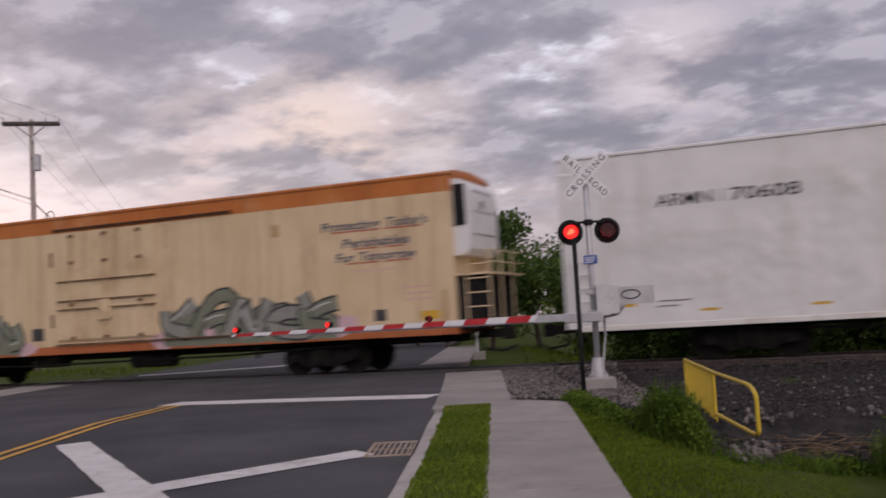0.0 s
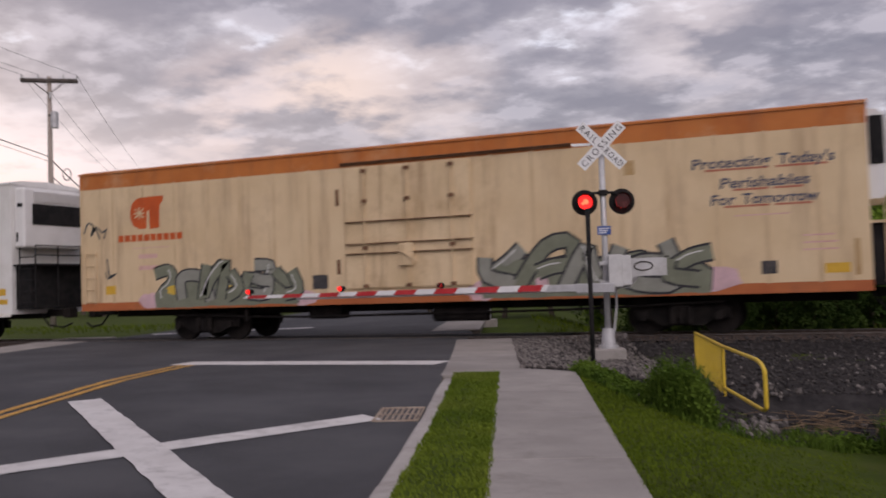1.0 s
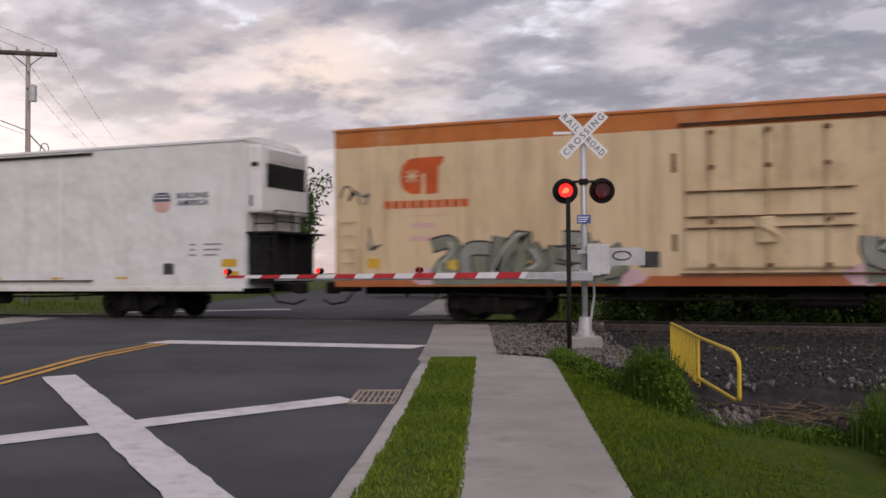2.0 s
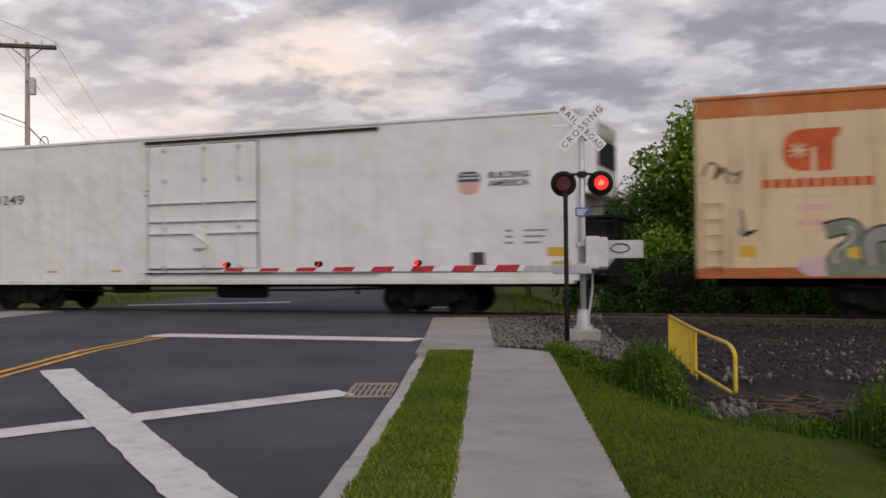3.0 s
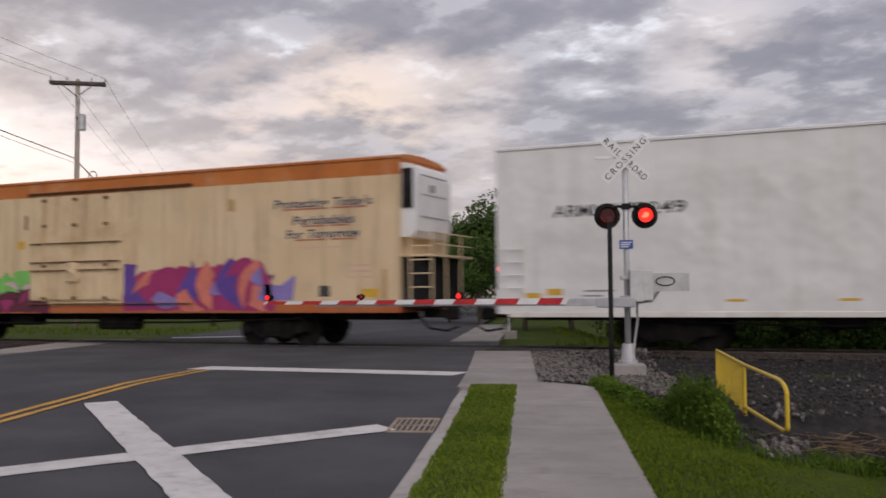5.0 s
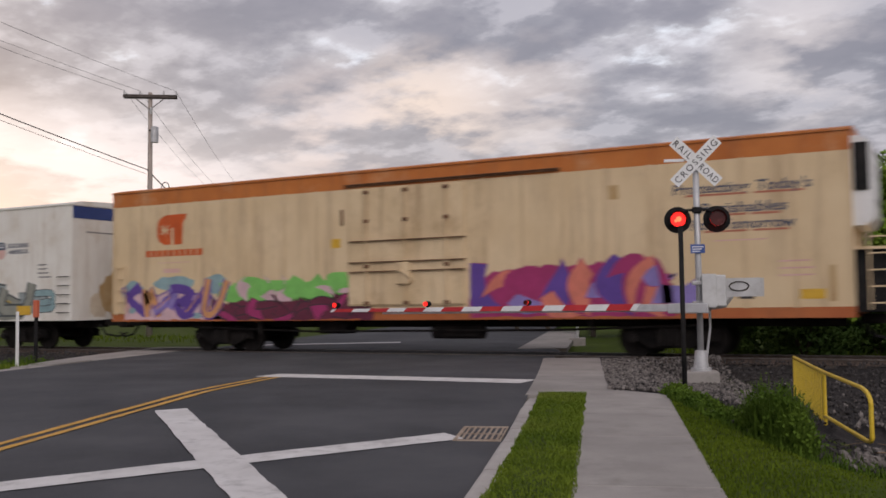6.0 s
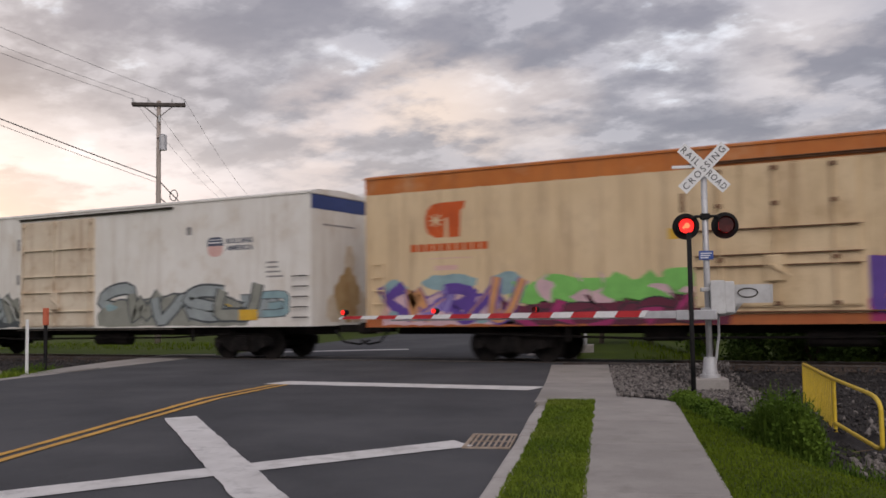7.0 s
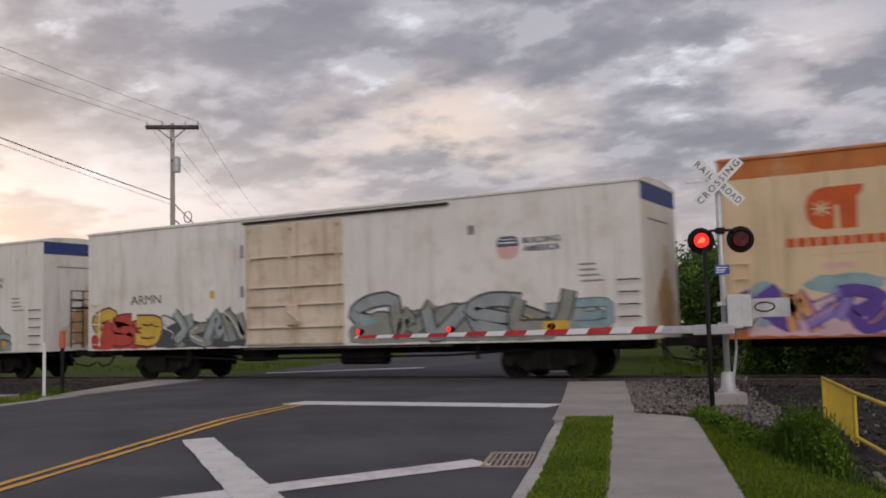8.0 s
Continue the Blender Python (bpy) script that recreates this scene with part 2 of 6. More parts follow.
M_OLD_WHITE = surf("old_white_car_paint", (0.72, 0.685, 0.625), (0.80, 0.775, 0.725), 0.6, 0.5, 0.06, stain=((0.52, 0.42, 0.31), 0.9, 0.5), streak=((0.42, 0.34, 0.26), 2.0, 0.5))
M_DOOR_TAN = surf("weathered_door_paint", (0.62, 0.51, 0.38), (0.70, 0.61, 0.48), 0.9, 0.6, 0.08, stain=((0.38, 0.24, 0.13), 1.6, 0.6), streak=((0.34, 0.20, 0.11), 3.0, 0.7))
M_RUST = surf("rusty_iron", (0.13, 0.065, 0.04), (0.22, 0.12, 0.07), 3.0, 0.85, 0.4)
M_RUST_STREAK = surf("rust_streak_paint", (0.42, 0.26, 0.10), (0.56, 0.40, 0.22), 1.5, 0.7, 0.05, streak=((0.30, 0.16, 0.07), 3.0, 0.8))
M_BLACK = surf("black_iron", (0.012, 0.012, 0.013), (0.028, 0.026, 0.026), 3.0, 0.75, 0.3)
M_BOGIE = surf("dirty_truck_iron", (0.010, 0.009, 0.009), (0.026, 0.022, 0.020), 3.0, 0.85, 0.4)
M_DARKGAP = surf("dark_seal", (0.05, 0.045, 0.04), (0.10, 0.085, 0.07), 5.0, 0.8, 0.2)
M_UNIT = surf("white_unit_paint", (0.72, 0.71, 0.70), (0.80, 0.79, 0.78), 1.5, 0.4, 0.05)
M_BLUE = surf("blue_sign_paint", (0.03, 0.075, 0.27), (0.045, 0.10, 0.33), 3.0, 0.5, 0.05)
M_NAVY = surf("navy_band_paint", (0.028, 0.05, 0.17), (0.04, 0.065, 0.21), 2.0, 0.5, 0.05)
M_LABEL_YELLOW = surf("yellow_decal", (0.62, 0.36, 0.03), (0.70, 0.43, 0.05), 4.0, 0.6, 0.05, stain=((0.35, 0.2, 0.05), 3.0, 0.4))
M_INK = surf("black_lettering", (0.035, 0.033, 0.035), (0.07, 0.066, 0.066), 4.0, 0.7, 0.05)
M_GREYINK = surf("faded_lettering", (0.20, 0.19, 0.185), (0.32, 0.30, 0.29), 4.0, 0.7, 0.05)
M_INKBLUE = surf("dark_blue_lettering", (0.05, 0.06, 0.10), (0.11, 0.12, 0.16), 3.0, 0.7, 0.05)
M_REDINK = surf("red_underline_paint", (0.42, 0.13, 0.08), (0.52, 0.22, 0.14), 3.0, 0.7, 0.05)
M_PINK = surf("faded_red_paint", (0.62, 0.36, 0.32), (0.70, 0.46, 0.41), 3.0, 0.6, 0.05)
M_GALV = surf("galvanised_steel", (0.46, 0.46, 0.47), (0.58, 0.58, 0.59), 4.0, 0.5, 0.08, metal=0.35, stain=((0.33, 0.32, 0.31), 3.0, 0.4))
M_GREYBOX = surf("grey_enamel", (0.50, 0.50, 0.50), (0.60, 0.60, 0.595), 2.0, 0.5, 0.05, stain=((0.36, 0.34, 0.32), 3.0, 0.4))
M_SIGN_WHITE = surf("white_sign_sheet", (0.74, 0.74, 0.74), (0.80, 0.80, 0.80), 4.0, 0.45, 0.03)
M_ARM_RED = surf("red_reflective_sheet", (0.45, 0.025, 0.03), (0.55, 0.04, 0.045), 4.0, 0.45, 0.03)
M_FENCE = surf("yellow_rail_paint", (0.62, 0.42, 0.03), (0.72, 0.51, 0.05), 5.0, 0.45, 0.08, stain=((0.36, 0.22, 0.04), 5.0, 0.5))
M_WOODPOLE = surf("weathered_pole_wood", (0.28, 0.235, 0.20), (0.42, 0.36, 0.32), 3.0, 0.9, 0.4, stretch=(1, 1, 0.1), grain=50)
M_DARKWOOD = surf("dark_arm_wood", (0.07, 0.06, 0.055), (0.13, 0.11, 0.10), 3.0, 0.9, 0.4)
M_WIRE = surf("wire", (0.06, 0.06, 0.065), (0.10, 0.10, 0.105), 3.0, 0.6, 0.0)
M_CAST = surf("cast_iron", (0.26, 0.20, 0.15), (0.40, 0.33, 0.27), 6.0, 0.8, 0.4, stain=((0.20, 0.11, 0.06), 5.0, 0.6))
M_PIT_SHADE = surf("drain_shade", (0.008, 0.008, 0.008), (0.015, 0.014, 0.014), 6.0, 0.9, 0.1)
M_BARK = surf("bark", (0.07, 0.055, 0.042), (0.14, 0.115, 0.09), 6.0, 0.95, 0.6, stretch=(1, 1, 0.3))
M_LEAF = surf("tree_leaves", (0.115, 0.205, 0.020), (0.20, 0.30, 0.038), 0.8, 0.85, 0.0, grain=5)
M_LEAF_DARK = surf("far_tree_leaves", (0.035, 0.072, 0.016), (0.080, 0.130, 0.028), 0.8, 0.85, 0.0, grain=5)
M_RED_GLOW = glowing("red_signal_glow", (1.0, 0.018, 0.012), 1.25)
M_RED_CORE = glowing("red_signal_core", (1.0, 0.13, 0.05), 2.2)
M_RED_DARK = surf("unlit_red_lens", (0.055, 0.005, 0.005), (0.09, 0.008, 0.007), 8.0, 0.25, 0.05)
M_POST_WHITE = surf("white_marker_plastic", (0.72, 0.72, 0.71), (0.80, 0.80, 0.79), 3.0, 0.5, 0.05)
M_POST_ORANGE = surf("orange_marker_plastic", (0.55, 0.12, 0.06), (0.65, 0.17, 0.09), 3.0, 0.5, 0.05)
M_BRANCH = surf("dry_branches", (0.14, 0.095, 0.06), (0.24, 0.17, 0.11), 6.0, 0.95, 0.3)


def paint(name, c):
    return surf(name, tuple(v * 0.86 for v in c), tuple(min(1, v * 1.1) for v in c), 2.5, 0.55, 0.04, stain=(tuple(v * 0.6 for v in c), 1.5, 0.35))
# ---- building helpers ----
ROAD = radians(18.4)
EYE_X, EYE_Y = 0.0, -22.794


def road_point(s, n, z=0.0):
    """A place from metres along the road and across it (right is positive)."""
    return Vector((EYE_X - s * math.sin(ROAD) + n * math.cos(ROAD), EYE_Y + s * math.cos(ROAD) + n * math.sin(ROAD), z))


def road_coords(x, y):
    dx, dy = x - EYE_X, y - EYE_Y
    return -dx * math.sin(ROAD) + dy * math.cos(ROAD), dx * math.cos(ROAD) + dy * math.sin(ROAD)


def step(a, b, v):
    v = min(1.0, max(0.0, (v - a) / (b - a)))
    return v * v * (3 - 2 * v)


def grade(s):
    return -0.43 + 0.027 * max(-25.0, min(s, 15.0))


def road_z(s):
    return grade(s) - 0.08 * (1 - step(5.0, 17.5, s))


def ground_z(x, y):
    """Height of the soil beside road and walk."""
    s, n = road_coords(x, y)
    z = grade(s)
    if n > 0.95:
        z -= 0.72 * step(0.9, 4.4, n)
    if n < -13.0:
        z -= 0.12 * step(-13.0, -16.0, n)
    near = step(-7.5, -3.5, y) * (1 - step(7.5, 12.0, y))
    return z * (1 - near) + (-0.30) * near


def part(name, bm, material, parent=None, label="", smooth=False):
    me = bpy.data.meshes.new(name)
    bm.normal_update()
    bm.to_mesh(me)
    bm.free()
    for m in material if isinstance(material, (list, tuple)) else [material]:
        me.materials.append(m)
    if smooth:
        for f in me.polygons:
            f.use_smooth = True
    ob = new(name, me)
    ob.parent = parent
    if label:
        ob["label"] = label
    return ob


def thing(name, m=None, label="", category="", group="", kind=""):
    ob = new(name)
    ob.empty_display_size = 0.2
    if m is not None:
        ob.matrix_world = m
    return tagged(ob, label, category, group, kind)


def box(bm, lo, hi, bevel=0.0, mat=0, m=None):
    lo, hi = Vector(lo), Vector(hi)
    r = bmesh.ops.create_cube(bm, size=1.0)
    vs = r["verts"]
    for v in vs:
        v.co = Vector((lo[i] + (v.co[i] + 0.5) * (hi[i] - lo[i]) for i in range(3)))
    fs = {f for v in vs for f in v.link_faces}
    for f in fs:
        f.material_index = mat
    if bevel:
        es = list({e for v in vs for e in v.link_edges})
        r = bmesh.ops.bevel(bm, geom=es, offset=bevel, segments=2, affect="EDGES", profile=0.5)
        vs = list({v for f in r["faces"] for v in f.verts} | {v for v in vs if v.is_valid})
    if m is not None:
        for v in vs:
            v.co = m @ v.co
    return bm


def tube(bm, a, b, r, r2=None, seg=12, cap=True, mat=0):
    a, b = Vector(a), Vector(b)
    d = b - a
    m = Matrix.Translation((a + b) / 2) @ d.to_track_quat("Z", "Y").to_matrix().to_4x4()
    out = bmesh.ops.create_cone(bm, cap_ends=cap, segments=seg, radius1=r, radius2=r if r2 is None else r2, depth=d.length, matrix=m)
    for v in out["verts"]:
        for f in v.link_faces:
            f.material_index = mat
    return bm


def pipe(bm, pts, r, seg=8):
    """A bent pipe through points."""
    pts = [Vector(p) for p in pts]
    for a, b in zip(pts, pts[1:]):
        tube(bm, a, b, r, seg=seg)
    for p in pts[1:-1]:
        bmesh.ops.create_uvsphere(bm, u_segments=seg, v_segments=max(4, seg // 2), radius=r, matrix=Matrix.Translation(p))
    return bm


def plate(bm, pts, thick, mat=0):
    """A flat plate from its outline (points in order), thickened along its normal."""
    vs = [bm.verts.new(p) for p in pts]
    f = bm.faces.new(vs)
    f.material_index = mat
    f.normal_update()
    n = f.normal * thick
    r = bmesh.ops.extrude_face_region(bm, geom=[f])
    for v in r["geom"]:
        if isinstance(v, bmesh.types.BMVert):
            v.co += n
    for v in r["geom"]:
        if isinstance(v, bmesh.types.BMFace):
            v.material_index = mat
            for e in v.edges:
                for g in e.link_faces:
                    g.material_index = mat
    return bm


def letters(name, text, size, material, parent, m, extrude=0.003, label="", spacing=1.0, width=None, shear=0.0, bold=0.0):
    """Writing in the built-in font as a thin solid, its baseline start at m; width squeezes it to that many metres."""
    cu = bpy.data.curves.new(name, "FONT")
    cu.body, cu.size, cu.extrude, cu.space_character, cu.shear = text, size, extrude, spacing, shear
    cu.resolution_u = 3
    cu.offset = bold
    tmp = bpy.data.objects.new(name, cu)
    scene.collection.objects.link(tmp)
    bpy.context.view_layer.update()
    me = bpy.data.meshes.new_from_object(tmp.evaluated_get(bpy.context.evaluated_depsgraph_get()))
    bpy.data.objects.remove(tmp)
    xs = [v.co.x for v in me.vertices]
    k = width / (max(xs) - min(xs)) if width else 1.0
    x0 = min(xs)
    for v in me.vertices:
        v.co.x = (v.co.x - x0) * k
    me.materials.clear()
    me.materials.append(material)
    ob = new(name, me)
    ob.parent = parent
    ob.matrix_local = m
    if label:
        ob["label"] = label
    return ob


# ---- ground, road, walk ----
def strip_mesh(name, rows, material, parent=None, label="", kind=""):
    """A sheet from rows of points across."""
    bm = bmesh.new()
    grid = [[bm.verts.new(p) for p in r] for r in rows]
    for r1, r2 in zip(grid, grid[1:]):
        for i in range(len(r1) - 1):
            bm.faces.new((r1[i], r1[i + 1], r2[i + 1], r2[i]))
    ob = part(name, bm, material, parent, label, smooth=True)
    return tagged(ob, kind=kind) if kind else ob


def spaced(a, b, fine_a, fine_b, small, big):
    out, v = [], a
    while v < b:
        out.append(v)
        v += small if fine_a <= v < fine_b else big
    return out + [b]


def build_ground():
    xs = sorted(set([-2500, -900, -400, -200, -120, -80] + spaced(-60, 30, -30, 15, 0.75, 3) + [50, 90, 160, 400, 900, 2500]))
    ys = sorted(set([-900, -300, -120, -60] + spaced(-40, 60, -24, 14, 0.75, 3) + [90, 150, 300, 600, 1200, 3000]))
    bm = bmesh.new()
    grid = []
    for y in ys:
        row = []
        for x in xs:
            s, n = road_coords(x, y)
            z = ground_z(x, y) + 0.015 * noise.noise((x * 0.9, y * 0.9, 0))
            inside = step(-15.2, -13.9, n) * (1 - step(0.6, 1.4, n))
            z -= 0.20 * inside
            row.append(bm.verts.new((x, y, z)))
        grid.append(row)
    for r1, r2 in zip(grid, grid[1:]):
        for i in range(len(r1) - 1):
            bm.faces.new((r1[i], r1[i + 1], r2[i + 1], r2[i]))
    g = part("ground", bm, M_LAWN, smooth=True)
    tagged(g, "mown green grass and weedy soil beside the road", "ground", kind="structure")


build_ground()
KERB_N = -1.16   # face of the kerb on the road's edge
LEFT_N = -13.3


def kerb_bow(s):
    """The kerb bows gently towards the walk near the drain."""
    return 0.085 * max(0.0, 1 - ((s - 12.0) / 5.5) ** 2)


def build_road():
    ss = spaced(-60, 160, 0, 40, 0.5, 4)
    rows = []
    for s in ss:
        z = road_z(s)
        r = []
        right = KERB_N + kerb_bow(s) - 1.3 * step(28, 33, s)
        for k in range(13):
            n = LEFT_N + (right - LEFT_N) * k / 12
            crown = 0.02 * (1 - ((n + 6.6) / 6.2) ** 2)
            r.append(road_point(s, n, z + crown * (1 - step(14, 20, s) * (1 - step(30, 36, s)))))
        rows.append(r)
    ob = strip_mesh("road", rows, M_ASPHALT)
    tagged(ob, "dark grey asphalt road crossing the railway at a skew", "road", kind="structure")
    return ob


road = build_road()


def road_surface(s, n):
    crown = 0.02 * (1 - ((n + 6.6) / 6.2) ** 2)
    return road_z(s) + crown * (1 - step(14, 20, s) * (1 - step(30, 36, s)))


def marking(name, a, b, w, material, label, rag=0.012, ends=None, rise=0.010):
    """A painted line from a to b (along, across), w wide, with slightly ragged edges."""
    a, b = Vector(a), Vector(b)
    d = (b - a).normalized()
    p = Vector((-d.y, d.x))
    steps = max(2, int((b - a).length / 0.2))
    bm = bmesh.new()
    prev = None
    for i in range(steps + 1):
        c = a + (b - a) * i / steps
        j1, j2 = random.uniform(-rag, rag), random.uniform(-rag, rag)
        k = ends(c) if ends else 0.0
        q1, q2 = c + p * (w / 2 + j1), c - p * (w / 2 + j2)
        pair = [bm.verts.new(road_point(q.x, q.y, road_surface(q.x, q.y) + rise)) for q in (q1, q2)]
        if prev:
            bm.faces.new((prev[0], prev[1], pair[1], pair[0]))
        prev = pair
    bmesh.ops.recalc_face_normals(bm, faces=bm.faces[:])
    for f in bm.faces:
        if f.normal.z < 0:
            f.normal_flip()
    ob = part(name, bm, material)
    return tagged(ob, label, "road marking", kind="structure")


marking("stop_line", (18.55, -6.55), (16.95, -1.25), 0.82, M_WHITE_LINE, "white painted stop line before the railway crossing")
marking("crossing_stroke", (12.88, -5.95), (5.15, -1.12), 0.44, M_WHITE_LINE, "wide white painted stroke of the crossing mark", rise=0.014)
marking("crossing_stroke", (11.06, -1.67), (7.42, -6.28), 0.44, M_WHITE_LINE, "wide white painted stroke of the crossing mark")
marking("stop_line", (33.2, -12.7), (34.6, -7.2), 0.7, M_WHITE_LINE, "white painted stop line beyond the railway")
for off in (-0.12, 0.12):
    marking("centre_line", (-6.0, -7.42 + off), (18.3, -6.25 + off), 0.12, M_YELLOW_LINE, "double yellow centre line, worn")


def build_verge_and_walk():
    # grass strip between kerb and walk
    rows = []
    for s in spaced(-10, 14.85, -10, 15, 0.4, 1):
        rows.append([road_point(s, n, grade(s) + 0.02 * math.sin((n + 0.98) / 0.7 * math.pi) + 0.006 * noise.noise((s * 2, n * 3, 1))) for n in [-0.97 + kerb_bow(s) * (1 - k / 7) + 0.1 * k for k in range(8)]])
    tagged(strip_mesh("grass_verge", rows, M_LAWN), "narrow green grass strip between kerb and walk", "grass", kind="structure")
    # kerb stones
    kerb = thing("kerb", None, "pale worn concrete kerb stones along the road edge", "kerb", kind="structure")
    s = -9.0
    while s < 15.4:
        ln = 1.5 if s < 10 else 0.92
        e = min(s + ln, 15.4)
        bm = bmesh.new()
        drop0, drop1 = 0.075 * step(13.3, 15.4, s), 0.075 * step(13.3, 15.4, e)
        j = random.uniform(-0.008, 0.008)
        pts = []
        for q, dr in ((s + 0.008, drop0), (e - 0.008, drop1)):
            for n, z in ((-1.18, -0.25), (-1.155, -dr - 0.004), (-1.13, 0.004 - dr), (-0.975, 0.004 - dr), (-0.975, -0.25)):
                pts.append(bm.verts.new(road_point(q, n + j + kerb_bow(q), grade(q) + z)))
        for i in range(4):
            bm.faces.new((pts[i], pts[i + 1], pts[i + 6], pts[i + 5]))
        bm.faces.new(pts[:5][::-1]), bm.faces.new(pts[5:])
        bmesh.ops.recalc_face_normals(bm, faces=bm.faces[:])
        part("kerb_stone", bm, M_KERB, kerb)
        s = e
    # walk slabs
    walk_top = thing("pavement", None, "pale concrete footpath of cast slabs", "pavement", kind="structure")

    def slab(corners, name="slab"):
        bm = bmesh.new()
        c = sum((Vector(p) for p in corners), Vector((0, 0))) / len(corners)
        vs = []
        for p in corners:
            q = Vector(p) + (c - Vector(p)).normalized() * 0.006
            vs.append(bm.verts.new(road_point(q.x, q.y, grade(q.x) + 0.012)))
        f = bm.faces.new(vs)
        if f.normal.z < 0:
            f.normal_flip()
        r = bmesh.ops.extrude_face_region(bm, geom=[f])
        for v in r["geom"]:
            if isinstance(v, bmesh.types.BMVert):
                v.co.z -= 0.13
        bmesh.ops.recalc_face_normals(bm, faces=bm.faces[:])
        bmesh.ops.bevel(bm, geom=[e for e in bm.edges if abs(e.verts[0].co.z - e.verts[1].co.z) < 0.06 and e.verts[0].co.z > grade(e.verts[0].co.x) - 9 and all(f.normal.z > -0.5 for f in e.link_faces)], offset=0.008, segments=1, affect="EDGES")
        part(name, bm, M_CONCRETE, walk_top)

    for a, b in ((-9.2, -6.2), (-6.2, -3.2), (-3.2, -0.1), (-0.1, 2.9), (2.9, 5.8), (5.8, 8.35), (8.35, 10.9), (10.9, 12.7), (12.7, 14.7)):
        w0, w1 = 0.95, 0.95
        slab([(a, -0.26), (b, -0.26), (b, w1), (a, w0)])
    slab([(14.7, -1.14), (14.7, 0.92), (15.45, 0.15), (15.45, -1.14)])
    slab([(15.45, -1.14), (15.45, 0.15), (18.2, 0.12), (18.2, -1.2)])
    slab([(18.2, -1.2), (18.2, 0.12), (21.2, 0.05), (21.2, -1.3)])
    slab([(21.2, -1.3), (21.2, 0.05), (24.2, -0.03), (24.2, -1.42)])
    for a in (29.5, 32.5, 35.5, 38.5, 41.5, 44.5):
        slab([(a, -2.5), (a, -1.0), (a + 3, -1.0), (a + 3, -2.5)])
    # far side kerb and walk on the road's other edge
    far = thing("far_kerb", None, "worn concrete kerb across the road", "kerb", kind="structure")
    for a in [1.0 * k for k in range(0, 24)]:
        bm = bmesh.new()
        e = a + 1.0
        dr = 0.07 * step(20, 23, a)
        box(bm, (a + 0.006, -13.52, -0.2), (e - 0.006, -13.28, 0.05 - dr), 0.012)
        for v in bm.verts:
            v.co = road_point(v.co.x, v.co.y, grade(v.co.x) + v.co.z - 0.03)
        bmesh.ops.recalc_face_normals(bm, faces=bm.faces[:])
        part("kerb_stone", bm, M_KERB, far)
    for a, b, n0, n1, n2, n3 in ((21.2, 24.2, -13.53, -13.9, -13.53, -14.6), (24.2, 27.2, -13.3, -14.6, -13.3, -15.0), (27.2, 30.0, -13.3, -15.0, -13.3, -15.2), (30.0, 32.2, -13.3, -15.2, -13.6, -15.4)):
        slab([(a, n0), (a, n1), (b, n3), (b, n2)])
    for a in (8.0, 11.0, 14.0, 17.0, 20.0):
        slab([(a, -15.6), (a, -16.9), (a + 3, -16.9), (a + 3, -15.6)])


build_verge_and_walk()


def build_drain():
    """Cast-iron inlet grate at the kerb."""
    s0, s1, n0, n1 = 10.82, 11.66, -1.60, -1.13
    d = thing("storm_drain", None, "rusty cast-iron storm drain grate at the kerb", "drain")
    z = lambda s: road_z(s)
    def place(bm):
        for v in bm.verts:
            v.co = road_point(v.co.x, v.co.y, z(v.co.x) + v.co.z)
        return bm
    # no opening: a near-black plate whose colour stands for the shade below the grate
    part("pit", place(box(bmesh.new(), (s0, n0, -0.03), (s1, n1, 0.0035))), M_PIT_SHADE, d)
    for a, b, c, e in ((s0 - 0.05, s0, n0 - 0.05, n1 + 0.02), (s1, s1 + 0.05, n0 - 0.05, n1 + 0.02), (s0, s1, n0 - 0.05, n0), (s0, s1, n1, n1 + 0.02)):
        part("frame_bar", place(box(bmesh.new(), (a, c, 0.0), (b, e, 0.02), 0.004)), M_CAST, d)
    for k in range(7):
        q = n0 + 0.035 + k * (n1 - n0 - 0.07) / 6
        part("grate_bar", place(box(bmesh.new(), (s0, q - 0.014, -0.002), (s1, q + 0.014, 0.014), 0.003)), M_CAST, d)
    part("cross_bar", place(box(bmesh.new(), ((s0 + s1) / 2 - 0.02, n0, -0.002), ((s0 + s1) / 2 + 0.02, n1, 0.012), 0.003)), M_CAST, d)


build_drain()

# ---- railway track ----
TRACK_Y = 1.56


